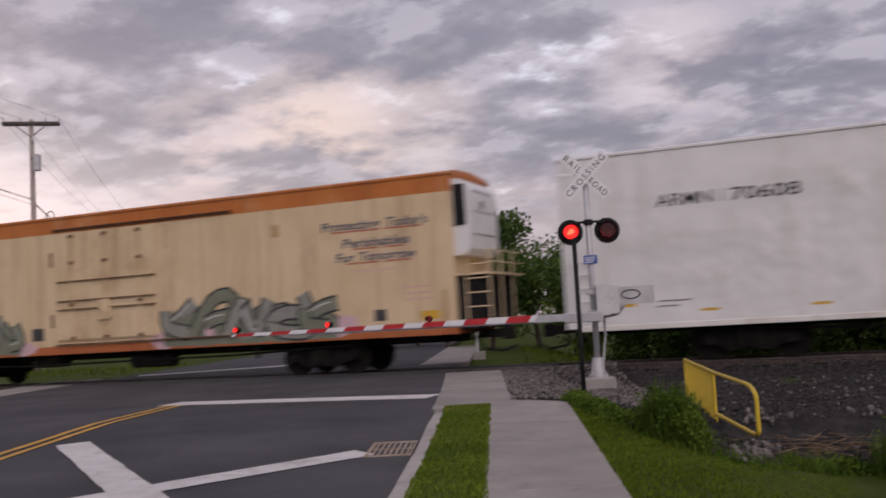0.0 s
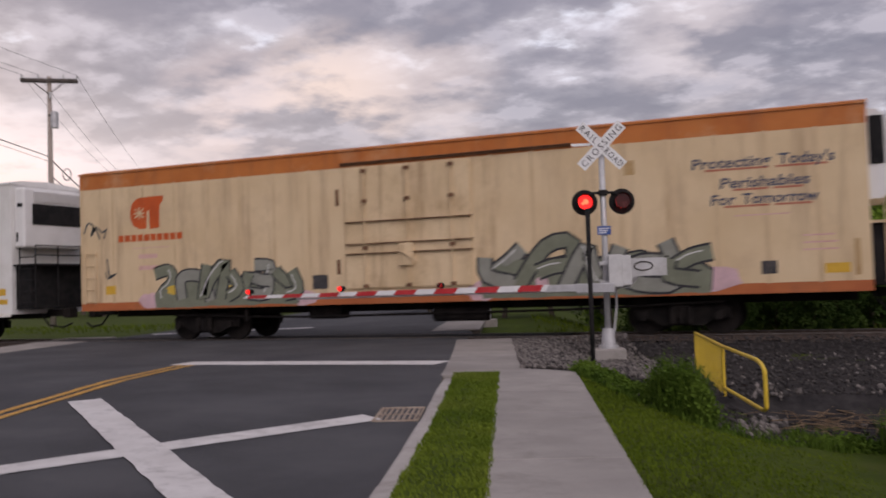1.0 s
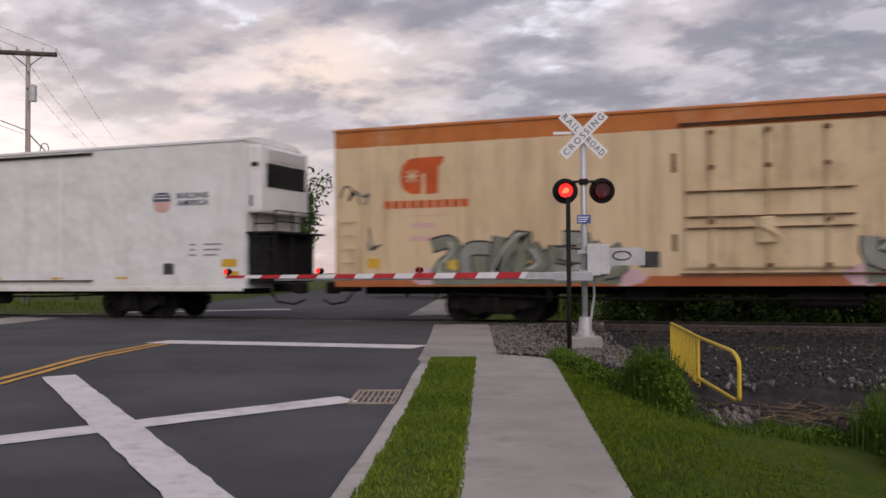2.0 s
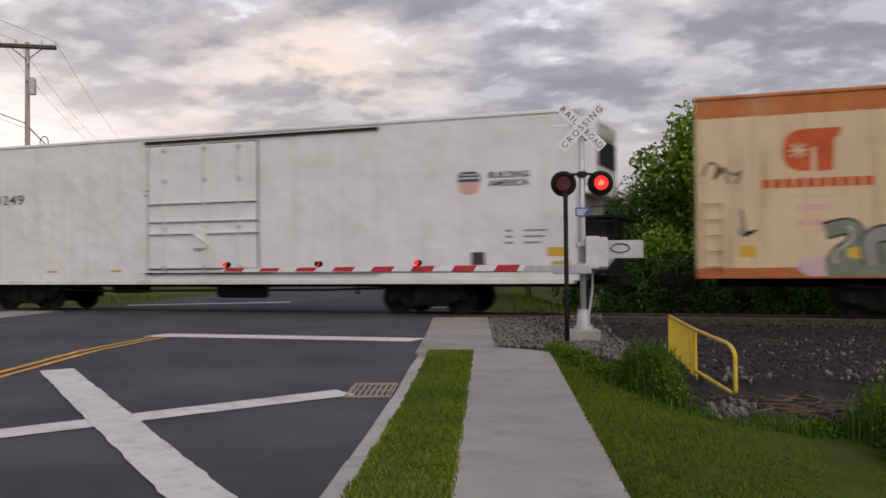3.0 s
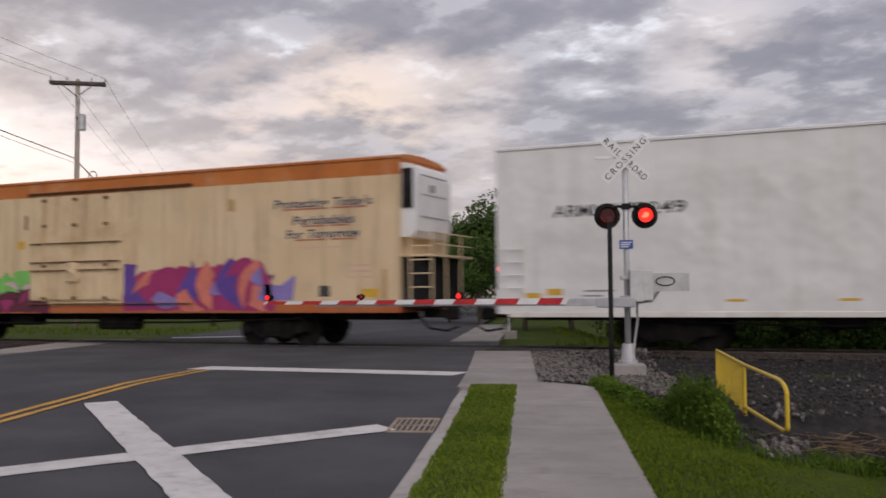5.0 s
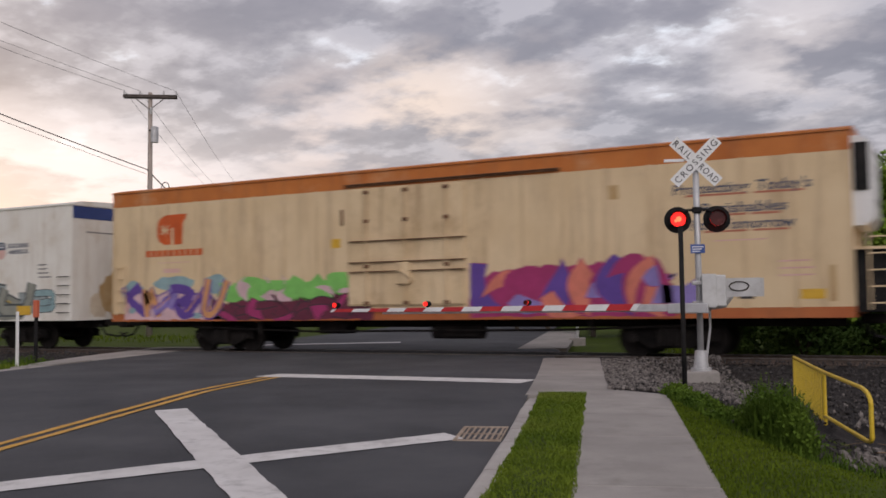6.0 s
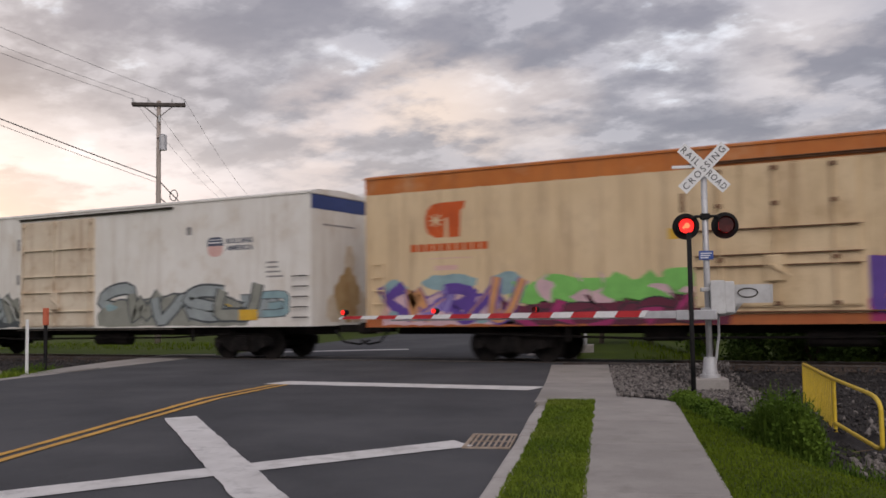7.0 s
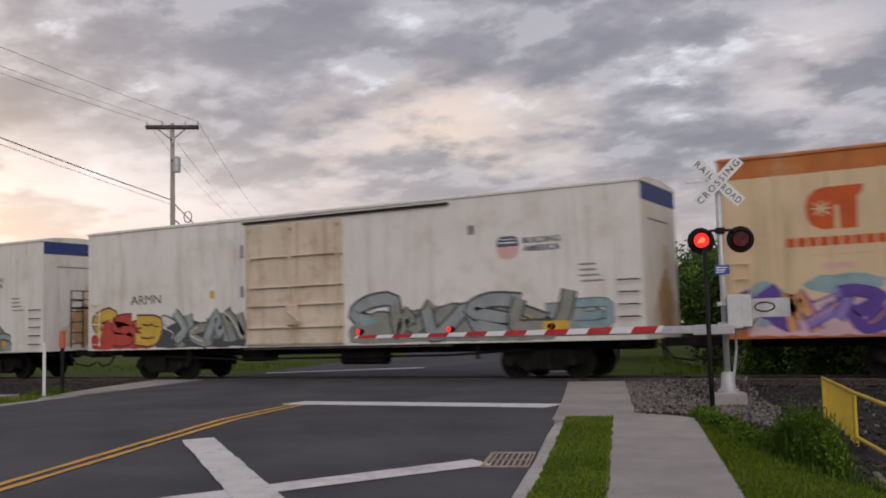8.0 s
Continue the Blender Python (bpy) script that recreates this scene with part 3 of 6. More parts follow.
def build_track():
    track = thing("railway_track", None, "steel rails on dark ties in stone ballast", "railway track", kind="structure")
    # ballast shoulders, left out under the roadway
    for x0, x1 in ((-160, -23.5), (-6.9, 60)):
        bm = bmesh.new()
        prev = None
        for x in spaced(x0, x1, -60, 20, 0.5, 5):
            pts = []
            for y, z in ((-3.6, -0.42), (-1.6, -0.27), (-0.2, -0.19), (TRACK_Y, -0.17), (3.3, -0.19), (4.8, -0.28), (6.6, -0.45)):
                pts.append(bm.verts.new((x, y + 0.12 * noise.noise((x * 0.7, y, 3)), z + 0.03 * noise.noise((x * 2, y * 2, 0)))))
            if prev:
                for i in range(6):
                    bm.faces.new((prev[i], pts[i], pts[i + 1], prev[i + 1]))
            prev = pts
        part("ballast", bm, M_GRAVEL, track, "grey crushed stone ballast", smooth=True)
    for y in (TRACK_Y - 0.75, TRACK_Y + 0.75):
        bm = bmesh.new()
        box(bm, (-300, y - 0.035, -0.04), (120, y + 0.035, 0.0), 0.006, 1)
        box(bm, (-300, y - 0.01, -0.13), (120, y + 0.01, -0.04))
        box(bm, (-300, y - 0.07, -0.155), (120, y + 0.07, -0.13))
        part("rail", bm, [M_RAIL, M_RAILTOP], track, "worn steel rail")
    me = None
    for k in range(90):
        x = -52 + k * 0.62
        if -23.2 < x < -7.2:
            continue
        if me is None:
            t = part("tie", box(bmesh.new(), (-0.11, -1.3, -0.32), (0.11, 1.3, -0.15), 0.01), M_TIE, track)
            me = t.data
        else:
            t = new("tie", me)
            t.parent = track
        t.location = (x, TRACK_Y, random.uniform(-0.01, 0.005))
    # crossing surface: asphalt between the rails with rubber flangeways
    for y0, y1 in ((TRACK_Y - 0.66, TRACK_Y + 0.66),):
        bm = box(bmesh.new(), (-23.8, y0, -0.3), (-6.6, y1, -0.004), 0.01)
        part("crossing_panel", bm, M_PATCH, track, "dark crossing surface between the rails")
    return track


build_track()
# ---- the train ----
SPEED = 9.42
DEPTH = 3.05


def blob(cx, cz, rx, rz, n=14, rag=0.18, turn=0.0, rng=random):
    pts = []
    for k in range(n):
        a = 2 * math.pi * k / n
        q = 1 + rng.uniform(-rag, rag)
        x, z = rx * q * math.cos(a), rz * q * math.sin(a)
        pts.append((cx + x * math.cos(turn) - z * math.sin(turn), cz + x * math.sin(turn) + z * math.cos(turn)))
    return pts


def decal(bm, pts, depth):
    """A flat painted shape on the near side, depth metres proud."""
    plate(bm, [(x, -depth, z) for x, z in pts], 0.001)


def rect(x0, z0, x1, z1, lean=0.0):
    return [(x0, z0), (x1, z0), (x1 + lean, z1), (x0 + lean, z1)]


def stroke(pts, w):
    """Outline of a thick painted stroke through points."""
    left, right = [], []
    pts = [Vector(p) for p in pts]
    for i, p in enumerate(pts):
        d = (pts[min(i + 1, len(pts) - 1)] - pts[max(i - 1, 0)]).normalized()
        q = Vector((-d.y, d.x)) * w / 2
        left.append(tuple(p + q)), right.append(tuple(p - q))
    return left + right[::-1]


def swoosh(cx, cz, ln, w, turn, bend, grow=0.0, hook=0.0):
    """A curved sprayed form, broad in the middle, cut aslant at its ends."""
    up, down = [], []
    n = 7
    for k in range(n + 1):
        t = k / n
        x = (t - 0.5) * (ln + grow * 1.6)
        z = bend * (1 - (2 * t - 1) ** 2) + hook * t * t
        h = w * (0.55 + 0.45 * math.sin(math.pi * min(1, 0.12 + t))) / 2 + grow
        up.append((x + 0.25 * w, z + h)), down.append((x - 0.25 * w, z - h))
    c, s = math.cos(turn), math.sin(turn)
    return [(cx + x * c - z * s, cz + x * s + z * c) for x, z in down + up[::-1]]


def graffiti(car, x0, x1, z0, z1, fills, outline, cloud, forms, seed, fat=1.0, shine=None, extra=(), edge=0.05):
    """A sprayed piece: a cloud of overspray and, painted one over the other, bent forms with dark edges."""
    rng = random.Random(seed)
    h, w = z1 - z0, (x1 - x0) / forms
    piece = part("graffiti", _cloud(rng, x0, x1, z0, z1), cloud or outline, car, "sprayed graffiti piece in overlapping colours")
    order = []
    for k in range(forms):
        cx = x0 + (k + 0.5) * w
        if edge > 0.04:
            order.append((cx - 0.3 * w, z0 + h * rng.uniform(0.3, 0.7), h * rng.uniform(0.4, 0.6), w * 0.3, radians(rng.uniform(20, 160)), rng.uniform(-0.5, 0.5) * w))
        order.append((cx + rng.uniform(-0.1, 0.1) * w, z0 + h * rng.uniform(0.44, 0.54), h * rng.uniform(0.8, 1.0), w * 0.62 * fat, radians(90 + rng.uniform(-38, 38)), rng.uniform(-0.55, 0.55) * w))
        order.append((cx + rng.uniform(0.2, 0.6) * w, z0 + h * rng.choice((0.25, 0.5, 0.78)), w * rng.uniform(0.8, 1.4), h * 0.24 * fat, radians(rng.uniform(-35, 35)), rng.uniform(-0.2, 0.2) * h))
    for i, (cx, cz, ln, wd, turn, bend) in enumerate(order):
        bm = bmesh.new()
        lim = lambda pts: [(min(max(x, x0 - 0.1), x1 + 0.1), min(max(z, z0), z1 + 0.1)) for x, z in pts]
        d = 0.004 + 0.0009 * i
        hook = rng.uniform(-0.2, 0.2)
        for k, (pts, depth) in enumerate(((swoosh(cx, cz, ln, wd, turn, bend, edge, hook), d), (swoosh(cx, cz, ln, wd, turn, bend, 0.0, hook), d + 0.0004))):
            decal(bm, lim(pts), depth)
            for f in bm.faces:
                if k == 0:
                    f.material_index = 1
        for f in list(bm.faces)[len(bm.faces) // 2:]:
            f.material_index = 0
        mats = [fills[(i + i // 3) % len(fills)], outline]
        if shine and i % 2 == 0:
            decal(bm, lim(swoosh(cx - wd * 0.18, cz + ln * 0.1, ln * 0.4, 0.035, turn, bend * 0.5)), d + 0.0008)
            mats.append(shine)
            k = len(bm.faces)
            for f in list(bm.faces)[k - 18:]:
                f.material_index = 2
        part("sprayed_form", bm, mats, piece)
    for m, shapes in extra:
        for s in shapes:
            bm = bmesh.new()
            decal(bm, s, 0.004 + 0.0009 * len(order) + 0.002)
            part("splash", bm, m, piece)


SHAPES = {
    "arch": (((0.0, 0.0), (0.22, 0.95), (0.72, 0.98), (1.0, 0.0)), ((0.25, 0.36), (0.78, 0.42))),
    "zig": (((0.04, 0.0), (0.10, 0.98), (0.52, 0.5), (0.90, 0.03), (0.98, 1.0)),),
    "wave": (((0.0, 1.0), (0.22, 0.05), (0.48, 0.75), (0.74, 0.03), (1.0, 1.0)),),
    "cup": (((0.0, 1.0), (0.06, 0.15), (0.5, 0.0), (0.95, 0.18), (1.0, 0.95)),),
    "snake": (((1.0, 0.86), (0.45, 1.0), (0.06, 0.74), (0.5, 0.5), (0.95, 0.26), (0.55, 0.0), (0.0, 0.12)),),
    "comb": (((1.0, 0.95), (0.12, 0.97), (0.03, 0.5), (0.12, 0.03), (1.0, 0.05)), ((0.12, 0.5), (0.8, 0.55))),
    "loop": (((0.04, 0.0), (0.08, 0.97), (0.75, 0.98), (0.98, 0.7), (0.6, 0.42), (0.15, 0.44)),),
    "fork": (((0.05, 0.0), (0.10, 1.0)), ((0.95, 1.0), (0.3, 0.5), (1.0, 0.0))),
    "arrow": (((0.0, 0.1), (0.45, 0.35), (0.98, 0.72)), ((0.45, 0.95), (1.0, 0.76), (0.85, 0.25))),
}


def ribbon(bm, pts, w, depth, mat):
    """A sprayed line as a flat band through points, tapered a little at its ends."""
    side = stroke(pts, w)
    n = len(pts)
    left = [bm.verts.new((x, -depth, z)) for x, z in side[:n]]
    right = [bm.verts.new((x, -depth, z)) for x, z in side[n:][::-1]]
    for k in range(n - 1):
        f = bm.faces.new((left[k], right[k], right[k + 1], left[k + 1]))
        f.normal_update()
        if f.normal.y > 0:
            f.normal_flip()
        f.material_index = mat


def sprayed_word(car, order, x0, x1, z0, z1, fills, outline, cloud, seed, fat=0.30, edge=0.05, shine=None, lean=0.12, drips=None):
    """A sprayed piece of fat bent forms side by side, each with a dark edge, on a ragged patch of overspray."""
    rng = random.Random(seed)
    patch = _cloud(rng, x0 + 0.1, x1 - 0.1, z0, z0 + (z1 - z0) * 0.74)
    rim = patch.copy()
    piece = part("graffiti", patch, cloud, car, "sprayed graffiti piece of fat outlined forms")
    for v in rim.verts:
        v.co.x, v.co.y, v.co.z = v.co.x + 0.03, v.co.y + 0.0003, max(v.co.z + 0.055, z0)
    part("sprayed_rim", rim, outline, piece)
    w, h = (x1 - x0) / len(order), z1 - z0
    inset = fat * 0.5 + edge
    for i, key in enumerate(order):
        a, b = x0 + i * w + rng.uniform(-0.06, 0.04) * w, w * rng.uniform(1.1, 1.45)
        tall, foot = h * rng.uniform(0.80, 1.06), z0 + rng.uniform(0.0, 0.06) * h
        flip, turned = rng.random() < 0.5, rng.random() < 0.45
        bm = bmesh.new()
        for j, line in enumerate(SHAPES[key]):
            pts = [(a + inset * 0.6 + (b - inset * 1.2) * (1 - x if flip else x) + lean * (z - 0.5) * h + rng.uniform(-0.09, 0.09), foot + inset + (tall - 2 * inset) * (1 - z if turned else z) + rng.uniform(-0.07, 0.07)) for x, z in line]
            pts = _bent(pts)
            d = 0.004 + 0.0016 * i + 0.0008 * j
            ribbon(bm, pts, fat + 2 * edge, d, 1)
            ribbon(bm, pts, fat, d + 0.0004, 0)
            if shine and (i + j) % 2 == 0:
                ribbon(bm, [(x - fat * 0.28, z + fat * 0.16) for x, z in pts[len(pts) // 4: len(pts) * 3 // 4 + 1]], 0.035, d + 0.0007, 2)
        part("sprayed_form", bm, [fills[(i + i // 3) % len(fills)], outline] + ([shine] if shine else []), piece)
    for k in range(len(order)):
        if drips is None:
            break
        bm = bmesh.new()
        x, z = x0 + (k + rng.uniform(0.2, 0.8)) * w, z0 + h * rng.uniform(0.1, 0.55)
        decal(bm, blob(x, z, rng.uniform(0.12, 0.3), rng.uniform(0.08, 0.16), 12, 0.2, 0.0, rng), 0.0039)
        part("splash", bm, drips[k % len(drips)], piece)


def _bent(pts):
    """A smooth curve through the points."""
    if len(pts) < 3:
        a, b = Vector(pts[0]), Vector(pts[1])
        mid = (a + b) / 2 + Vector((-(b - a).y, (b - a).x)) * 0.06
        pts = [tuple(a), tuple(mid), tuple(b)]
    out = []
    p = [Vector(q) for q in pts]
    for i in range(len(p) - 1):
        a, b, c, d = p[max(i - 1, 0)], p[i], p[i + 1], p[min(i + 2, len(p) - 1)]
        for t in (0, 0.33, 0.67):
            out.append(tuple(0.5 * (2 * b + (c - a) * t + (2 * a - 5 * b + 4 * c - d) * t * t + (3 * b - 3 * c + d - a) * t ** 3)))
    out.append(tuple(p[-1]))
    return out


def _cloud(rng, x0, x1, z0, z1):
    """The overspray behind a piece: one ragged patch."""
    n = max(8, int((x1 - x0) / 0.22))
    top = [(x0 - 0.15 + (x1 - x0 + 0.3) * k / n, z1 - (z1 - z0) * (0.10 + 0.5 * abs(2 * k / n - 1) ** 6) + rng.uniform(-0.10, 0.10)) for k in range(n + 1)]
    low = [(x0 - 0.1 + (x1 - x0 + 0.2) * k / n, z0 + rng.uniform(0.0, 0.05)) for k in range(n + 1)]
    bm = bmesh.new()
    decal(bm, low + top[::-1], 0.0036)
    return bm


WHEELS = []


def bogie(car, x, wheel_mat):
    """A three-piece truck with two wheelsets, its centre at x."""
    b = part("truck", bmesh.new(), M_BOGIE, car, "black grimy three-piece freight truck")
    bm = bmesh.new()
    for y in (0.42, DEPTH - 0.42):
        prof = [(-1.15, 0.62), (-0.95, 0.72), (-0.45, 0.78), (0.45, 0.78), (0.95, 0.72), (1.15, 0.62), (1.12, 0.38), (0.8, 0.40), (0.5, 0.22), (-0.5, 0.22), (-0.8, 0.40), (-1.12, 0.38)]
        plate(bm, [(x + a, y + 0.07, z) for a, z in prof], 0.14)
        for a in (-0.88, 0.88):
            tube(bm, (x + a, y - 0.12, 0.46), (x + a, y - 0.05, 0.46), 0.11, seg=10)
        for a in (-0.2, 0.0, 0.2):
            tube(bm, (x + a, y - 0.06, 0.28), (x + a, y - 0.06, 0.66), 0.075, seg=8)
    box(bm, (x - 0.25, 0.35, 0.40), (x + 0.25, DEPTH - 0.35, 0.72), 0.03)
    bm.to_mesh(b.data)
    bm.free()
    for a in (-0.88, 0.88):
        bm = bmesh.new()
        for y in (TRACK_Y - 0.75, TRACK_Y + 0.75):
            tube(bm, (0, y - TRACK_Y - 0.065, 0), (0, y - TRACK_Y + 0.065, 0), 0.46, seg=28)
            tube(bm, (0, y - TRACK_Y - 0.075, 0), (0, y - TRACK_Y + 0.0, 0), 0.30, 0.20, seg=20)
        tube(bm, (0, -1.1, 0), (0, 1.1, 0), 0.08, seg=10)
        for q in range(4):
            an = q * math.pi / 2
            box(bm, (-0.03, -0.83, 0.12), (0.03, -0.80, 0.4), 0, 0, Matrix.Rotation(an, 4, "Y"))
        ws = part("wheelset", bm, wheel_mat, b)
        ws.location = (x + a, TRACK_Y, 0.46)
        WHEELS.append(ws)
    return b


def coupler(car, x, d):
    bm = bmesh.new()
    box(bm, (x, TRACK_Y - 0.12, 0.78), (x + d * 0.75, TRACK_Y + 0.12, 1.0), 0.03) if d > 0 else box(bm, (x + d * 0.75, TRACK_Y - 0.12, 0.78), (x, TRACK_Y + 0.12, 1.0), 0.03)
    xx = x + d * 0.72
    box(bm, (min(xx, xx + d * 0.3), TRACK_Y - 0.2, 0.72), (max(xx, xx + d * 0.3), TRACK_Y + 0.2, 1.06), 0.06)
    part("coupler", bm, M_BOGIE, car)
    bm = bmesh.new()
    pipe(bm, [(x, TRACK_Y - 0.35, 0.85), (x + d * 0.3, TRACK_Y - 0.35, 0.5), (x + d * 0.8, TRACK_Y - 0.25, 0.42), (x + d * 1.1, TRACK_Y - 0.15, 0.55)], 0.03)
    part("brake_hose", bm, M_BLACK, car)


def ladder(car, x0, x1, z0, z1, rungs, material, y=-0.07, name="ladder"):
    bm = bmesh.new()
    for x in (x0, x1):
        tube(bm, (x, y, z0), (x, y, z1), 0.02, seg=6)
    for k in range(rungs):
        z = z0 + 0.08 + k * (z1 - z0 - 0.16) / (rungs - 1)
        tube(bm, (x0, y, z), (x1, y, z), 0.016, seg=6)
        for x in (x0, x1):
            tube(bm, (x, y, z), (x, 0.0, z), 0.012, seg=5)
    part(name, bm, material, car)


def shell(car, length, z0, z1, bands, roof_mat, rib_mat, ribs, rib_w=0.09, rib_d=0.002, corner=0.05, sill=None):
    """The body: stacked side bands (z from, z to, material), ends, a low-pitched roof and side ribs."""
    for a, b, m in bands:
        bm = bmesh.new()
        box(bm, (0, 0, a), (length, DEPTH, b))
        part("side_band", bm, m, car)
    bm = bmesh.new()
    over = 0.03
    prof = [(-over, z1), (-over, z1 + 0.05), (0.35, z1 + 0.14), (DEPTH / 2, z1 + 0.20), (DEPTH - 0.35, z1 + 0.14), (DEPTH + over, z1 + 0.05), (DEPTH + over, z1)]
    plate(bm, [(-over, y, z) for y, z in prof], -(length + 2 * over))
    bmesh.ops.recalc_face_normals(bm, faces=bm.faces[:])
    part("roof", bm, roof_mat, car)
    for x in ribs:
        part("side_rib", box(bmesh.new(), (x - rib_w / 2, -rib_d, z0), (x + rib_w / 2, 0.0, z1 - 0.42 if len(bands) > 1 else z1 - 0.06), 0.006), rib_mat, car)


def door_plug(car, x0, x1, z0, z1, body, iron, dark, posts, bars, rail_to):
    """A plug door that slides: leaf, rim, upright rods, cross bars, gear case and upper rail."""
    d = part("door", box(bmesh.new(), (x0, -0.06, z0), (x1, -0.001, z1), 0.02), body, car, "large sliding plug door with locking rods")
    bm = bmesh.new()
    for a, b in (((x0 - 0.025, z0 - 0.025), (x1 + 0.025, z0)), ((x0 - 0.025, z1), (x1 + 0.025, z1 + 0.025)), ((x0 - 0.025, z0), (x0, z1)), ((x1, z0), (x1 + 0.025, z1))):
        box(bm, (a[0], -0.045, a[1]), (b[0], -0.001, b[1]), 0.008)
    part("door_seal", bm, dark if body is M_WHITE_CAR else body, d)
    for p in posts:
        part("lock_rod", tube(bmesh.new(), (p, -0.11, z0 - 0.05), (p, -0.11, z1 + 0.03), 0.024, seg=8), body, d)
        for z in (z0 + 0.05, z0 + (z1 - z0) * 0.33, z0 + (z1 - z0) * 0.72, z1 - 0.1):
            part("rod_keeper", box(bmesh.new(), (p - 0.07, -0.135, z - 0.05), (p + 0.07, -0.06, z + 0.05), 0.012), iron, d)
    for z in bars:
        bm = bmesh.new()
        box(bm, (x0 + 0.03, -0.13, z - 0.012), (x1 + 0.06, -0.06, z + 0.012), 0.004)
        part("cross_bar", bm, iron, d)
    xm = (x0 + x1) / 2
    bm = bmesh.new()
    box(bm, (xm - 0.2, -0.16, z0 + 0.55), (xm + 0.2, -0.06, z0 + 1.15), 0.03)
    tube(bm, (xm - 0.1, -0.2, z0 + 0.95), (xm + 0.35, -0.2, z0 + 0.65), 0.025, seg=6)
    part("lock_gear", bm, body, d)
    bm = bmesh.new()
    box(bm, (x0 - 0.12, -0.06, z1 + 0.09), (rail_to, -0.001, z1 + 0.14), 0.008)
    box(bm, (x0 - 0.12, -0.10, z1 + 0.14), (rail_to, -0.001, z1 + 0.16), 0.006)
    part("door_rail", bm, dark, car, "dark upper door rail")
    bm = bmesh.new()
    box(bm, (x0 - 0.12, -0.08, z0 - 0.15), (rail_to, -0.001, z0 - 0.115), 0.006)
    part("door_rail", bm, dark, car)


def label_rows(car, x, z, n, w, mat, gap=0.12, h=0.045, seed=1):
    rng = random.Random(seed)
    for k in range(n):
        bm = bmesh.new()
        decal(bm, rect(x + rng.uniform(0, 0.06), z - k * gap, x + w * rng.uniform(0.6, 1.0), z - k * gap + h), 0.003)
        part("stencil_bar", bm, mat, car)


def decal_part(car, name, pts_list, mat, depth=0.003, label=""):
    for p in pts_list:
        bm = bmesh.new()
        decal(bm, p, depth)
        ob = part(name, bm, mat, car, label)
    return ob


def underframe(car, length, mat):
    bm = bmesh.new()
    box(bm, (0.3, TRACK_Y - 0.35, 0.72), (length - 0.3, TRACK_Y + 0.35, 0.99), 0.02)
    part("centre_sill", bm, mat, car)
    bm = bmesh.new()
    xm = length / 2
    box(bm, (xm - 3.4, 0.5, 0.55), (xm - 2.4, 1.1, 0.9), 0.05)
    tube(bm, (xm + 0.4, 0.6, 0.62), (xm + 1.9, 0.6, 0.62), 0.2, seg=14)
    pipe(bm, [(3.2, 0.3, 0.75), (xm - 3.5, 0.35, 0.62), (xm + 4, 0.35, 0.66), (length - 3.2, 0.3, 0.78)], 0.03)
    for x in (xm - 5.2, xm + 5.0):
        box(bm, (x - 0.03, 0.1, 0.55), (x + 0.03, 0.2, 0.95))
    part("brake_rigging", bm, mat, car)


def cooling_unit(car, x, style):
    """The refrigeration unit on a car's end wall at x."""
    u = part("cooling_unit", bmesh.new(), M_UNIT, car, "white refrigeration unit with a dark air grille")
    bm = bmesh.new()
    if style == "round":
        prof = [(0.0, 2.95), (0.32, 2.95), (0.43, 3.12), (0.45, 4.55), (0.38, 4.80), (0.22, 4.92), (0.0, 4.95)]
        plate(bm, [(x + a, 0.12, z) for a, z in prof], -2.3)
        bmesh.ops.recalc_face_normals(bm, faces=bm.faces[:])
        bm.to_mesh(u.data)
        g = bmesh.new()
        box(g, (x + 0.04, 0.085, 3.72), (x + 0.35, 0.118, 4.78), 0.03)
        part("grille", g, M_BLACK, u, "dark air grille")
        for z in (3.5, 4.1, 4.62):
            part("panel_line", box(bmesh.new(), (x + 0.425, 0.45, z), (x + 0.458, 2.1, z + 0.02)), M_GREYINK, u)
        part("vent_plate", box(bmesh.new(), (x + 0.43, 1.0, 4.2), (x + 0.462, 1.3, 4.40), 0.005), M_GREYINK, u)
    else:
        box(bm, (x, 0.12, 3.0), (x + 0.42, 2.85, 4.92), 0.07)
        for k in range(5):
            box(bm, (x + 0.42, 0.5, 4.5 + 0.07 * k), (x + 0.46, 2.6, 4.53 + 0.07 * k))
        bm.to_mesh(u.data)
        g = bmesh.new()
        box(g, (x + 0.422, 0.45, 3.75), (x + 0.45, 2.6, 4.42), 0.02)
        box(g, (x + 0.14, 0.10, 4.30), (x + 0.36, 0.119, 4.42), 0.004)
        box(g, (x + 0.10, 0.10, 3.20), (x + 0.16, 0.119, 3.5), 0.004)
        part("grille", g, M_BLACK, u, "dark air grille")
    bm.free()
    bm = bmesh.new()
    box(bm, (x, 0.15, 1.05), (x + 0.62, 2.8, 2.45), 0.03)
    part("fuel_tank", bm, M_BLACK, car, "black fuel tank and end platform")


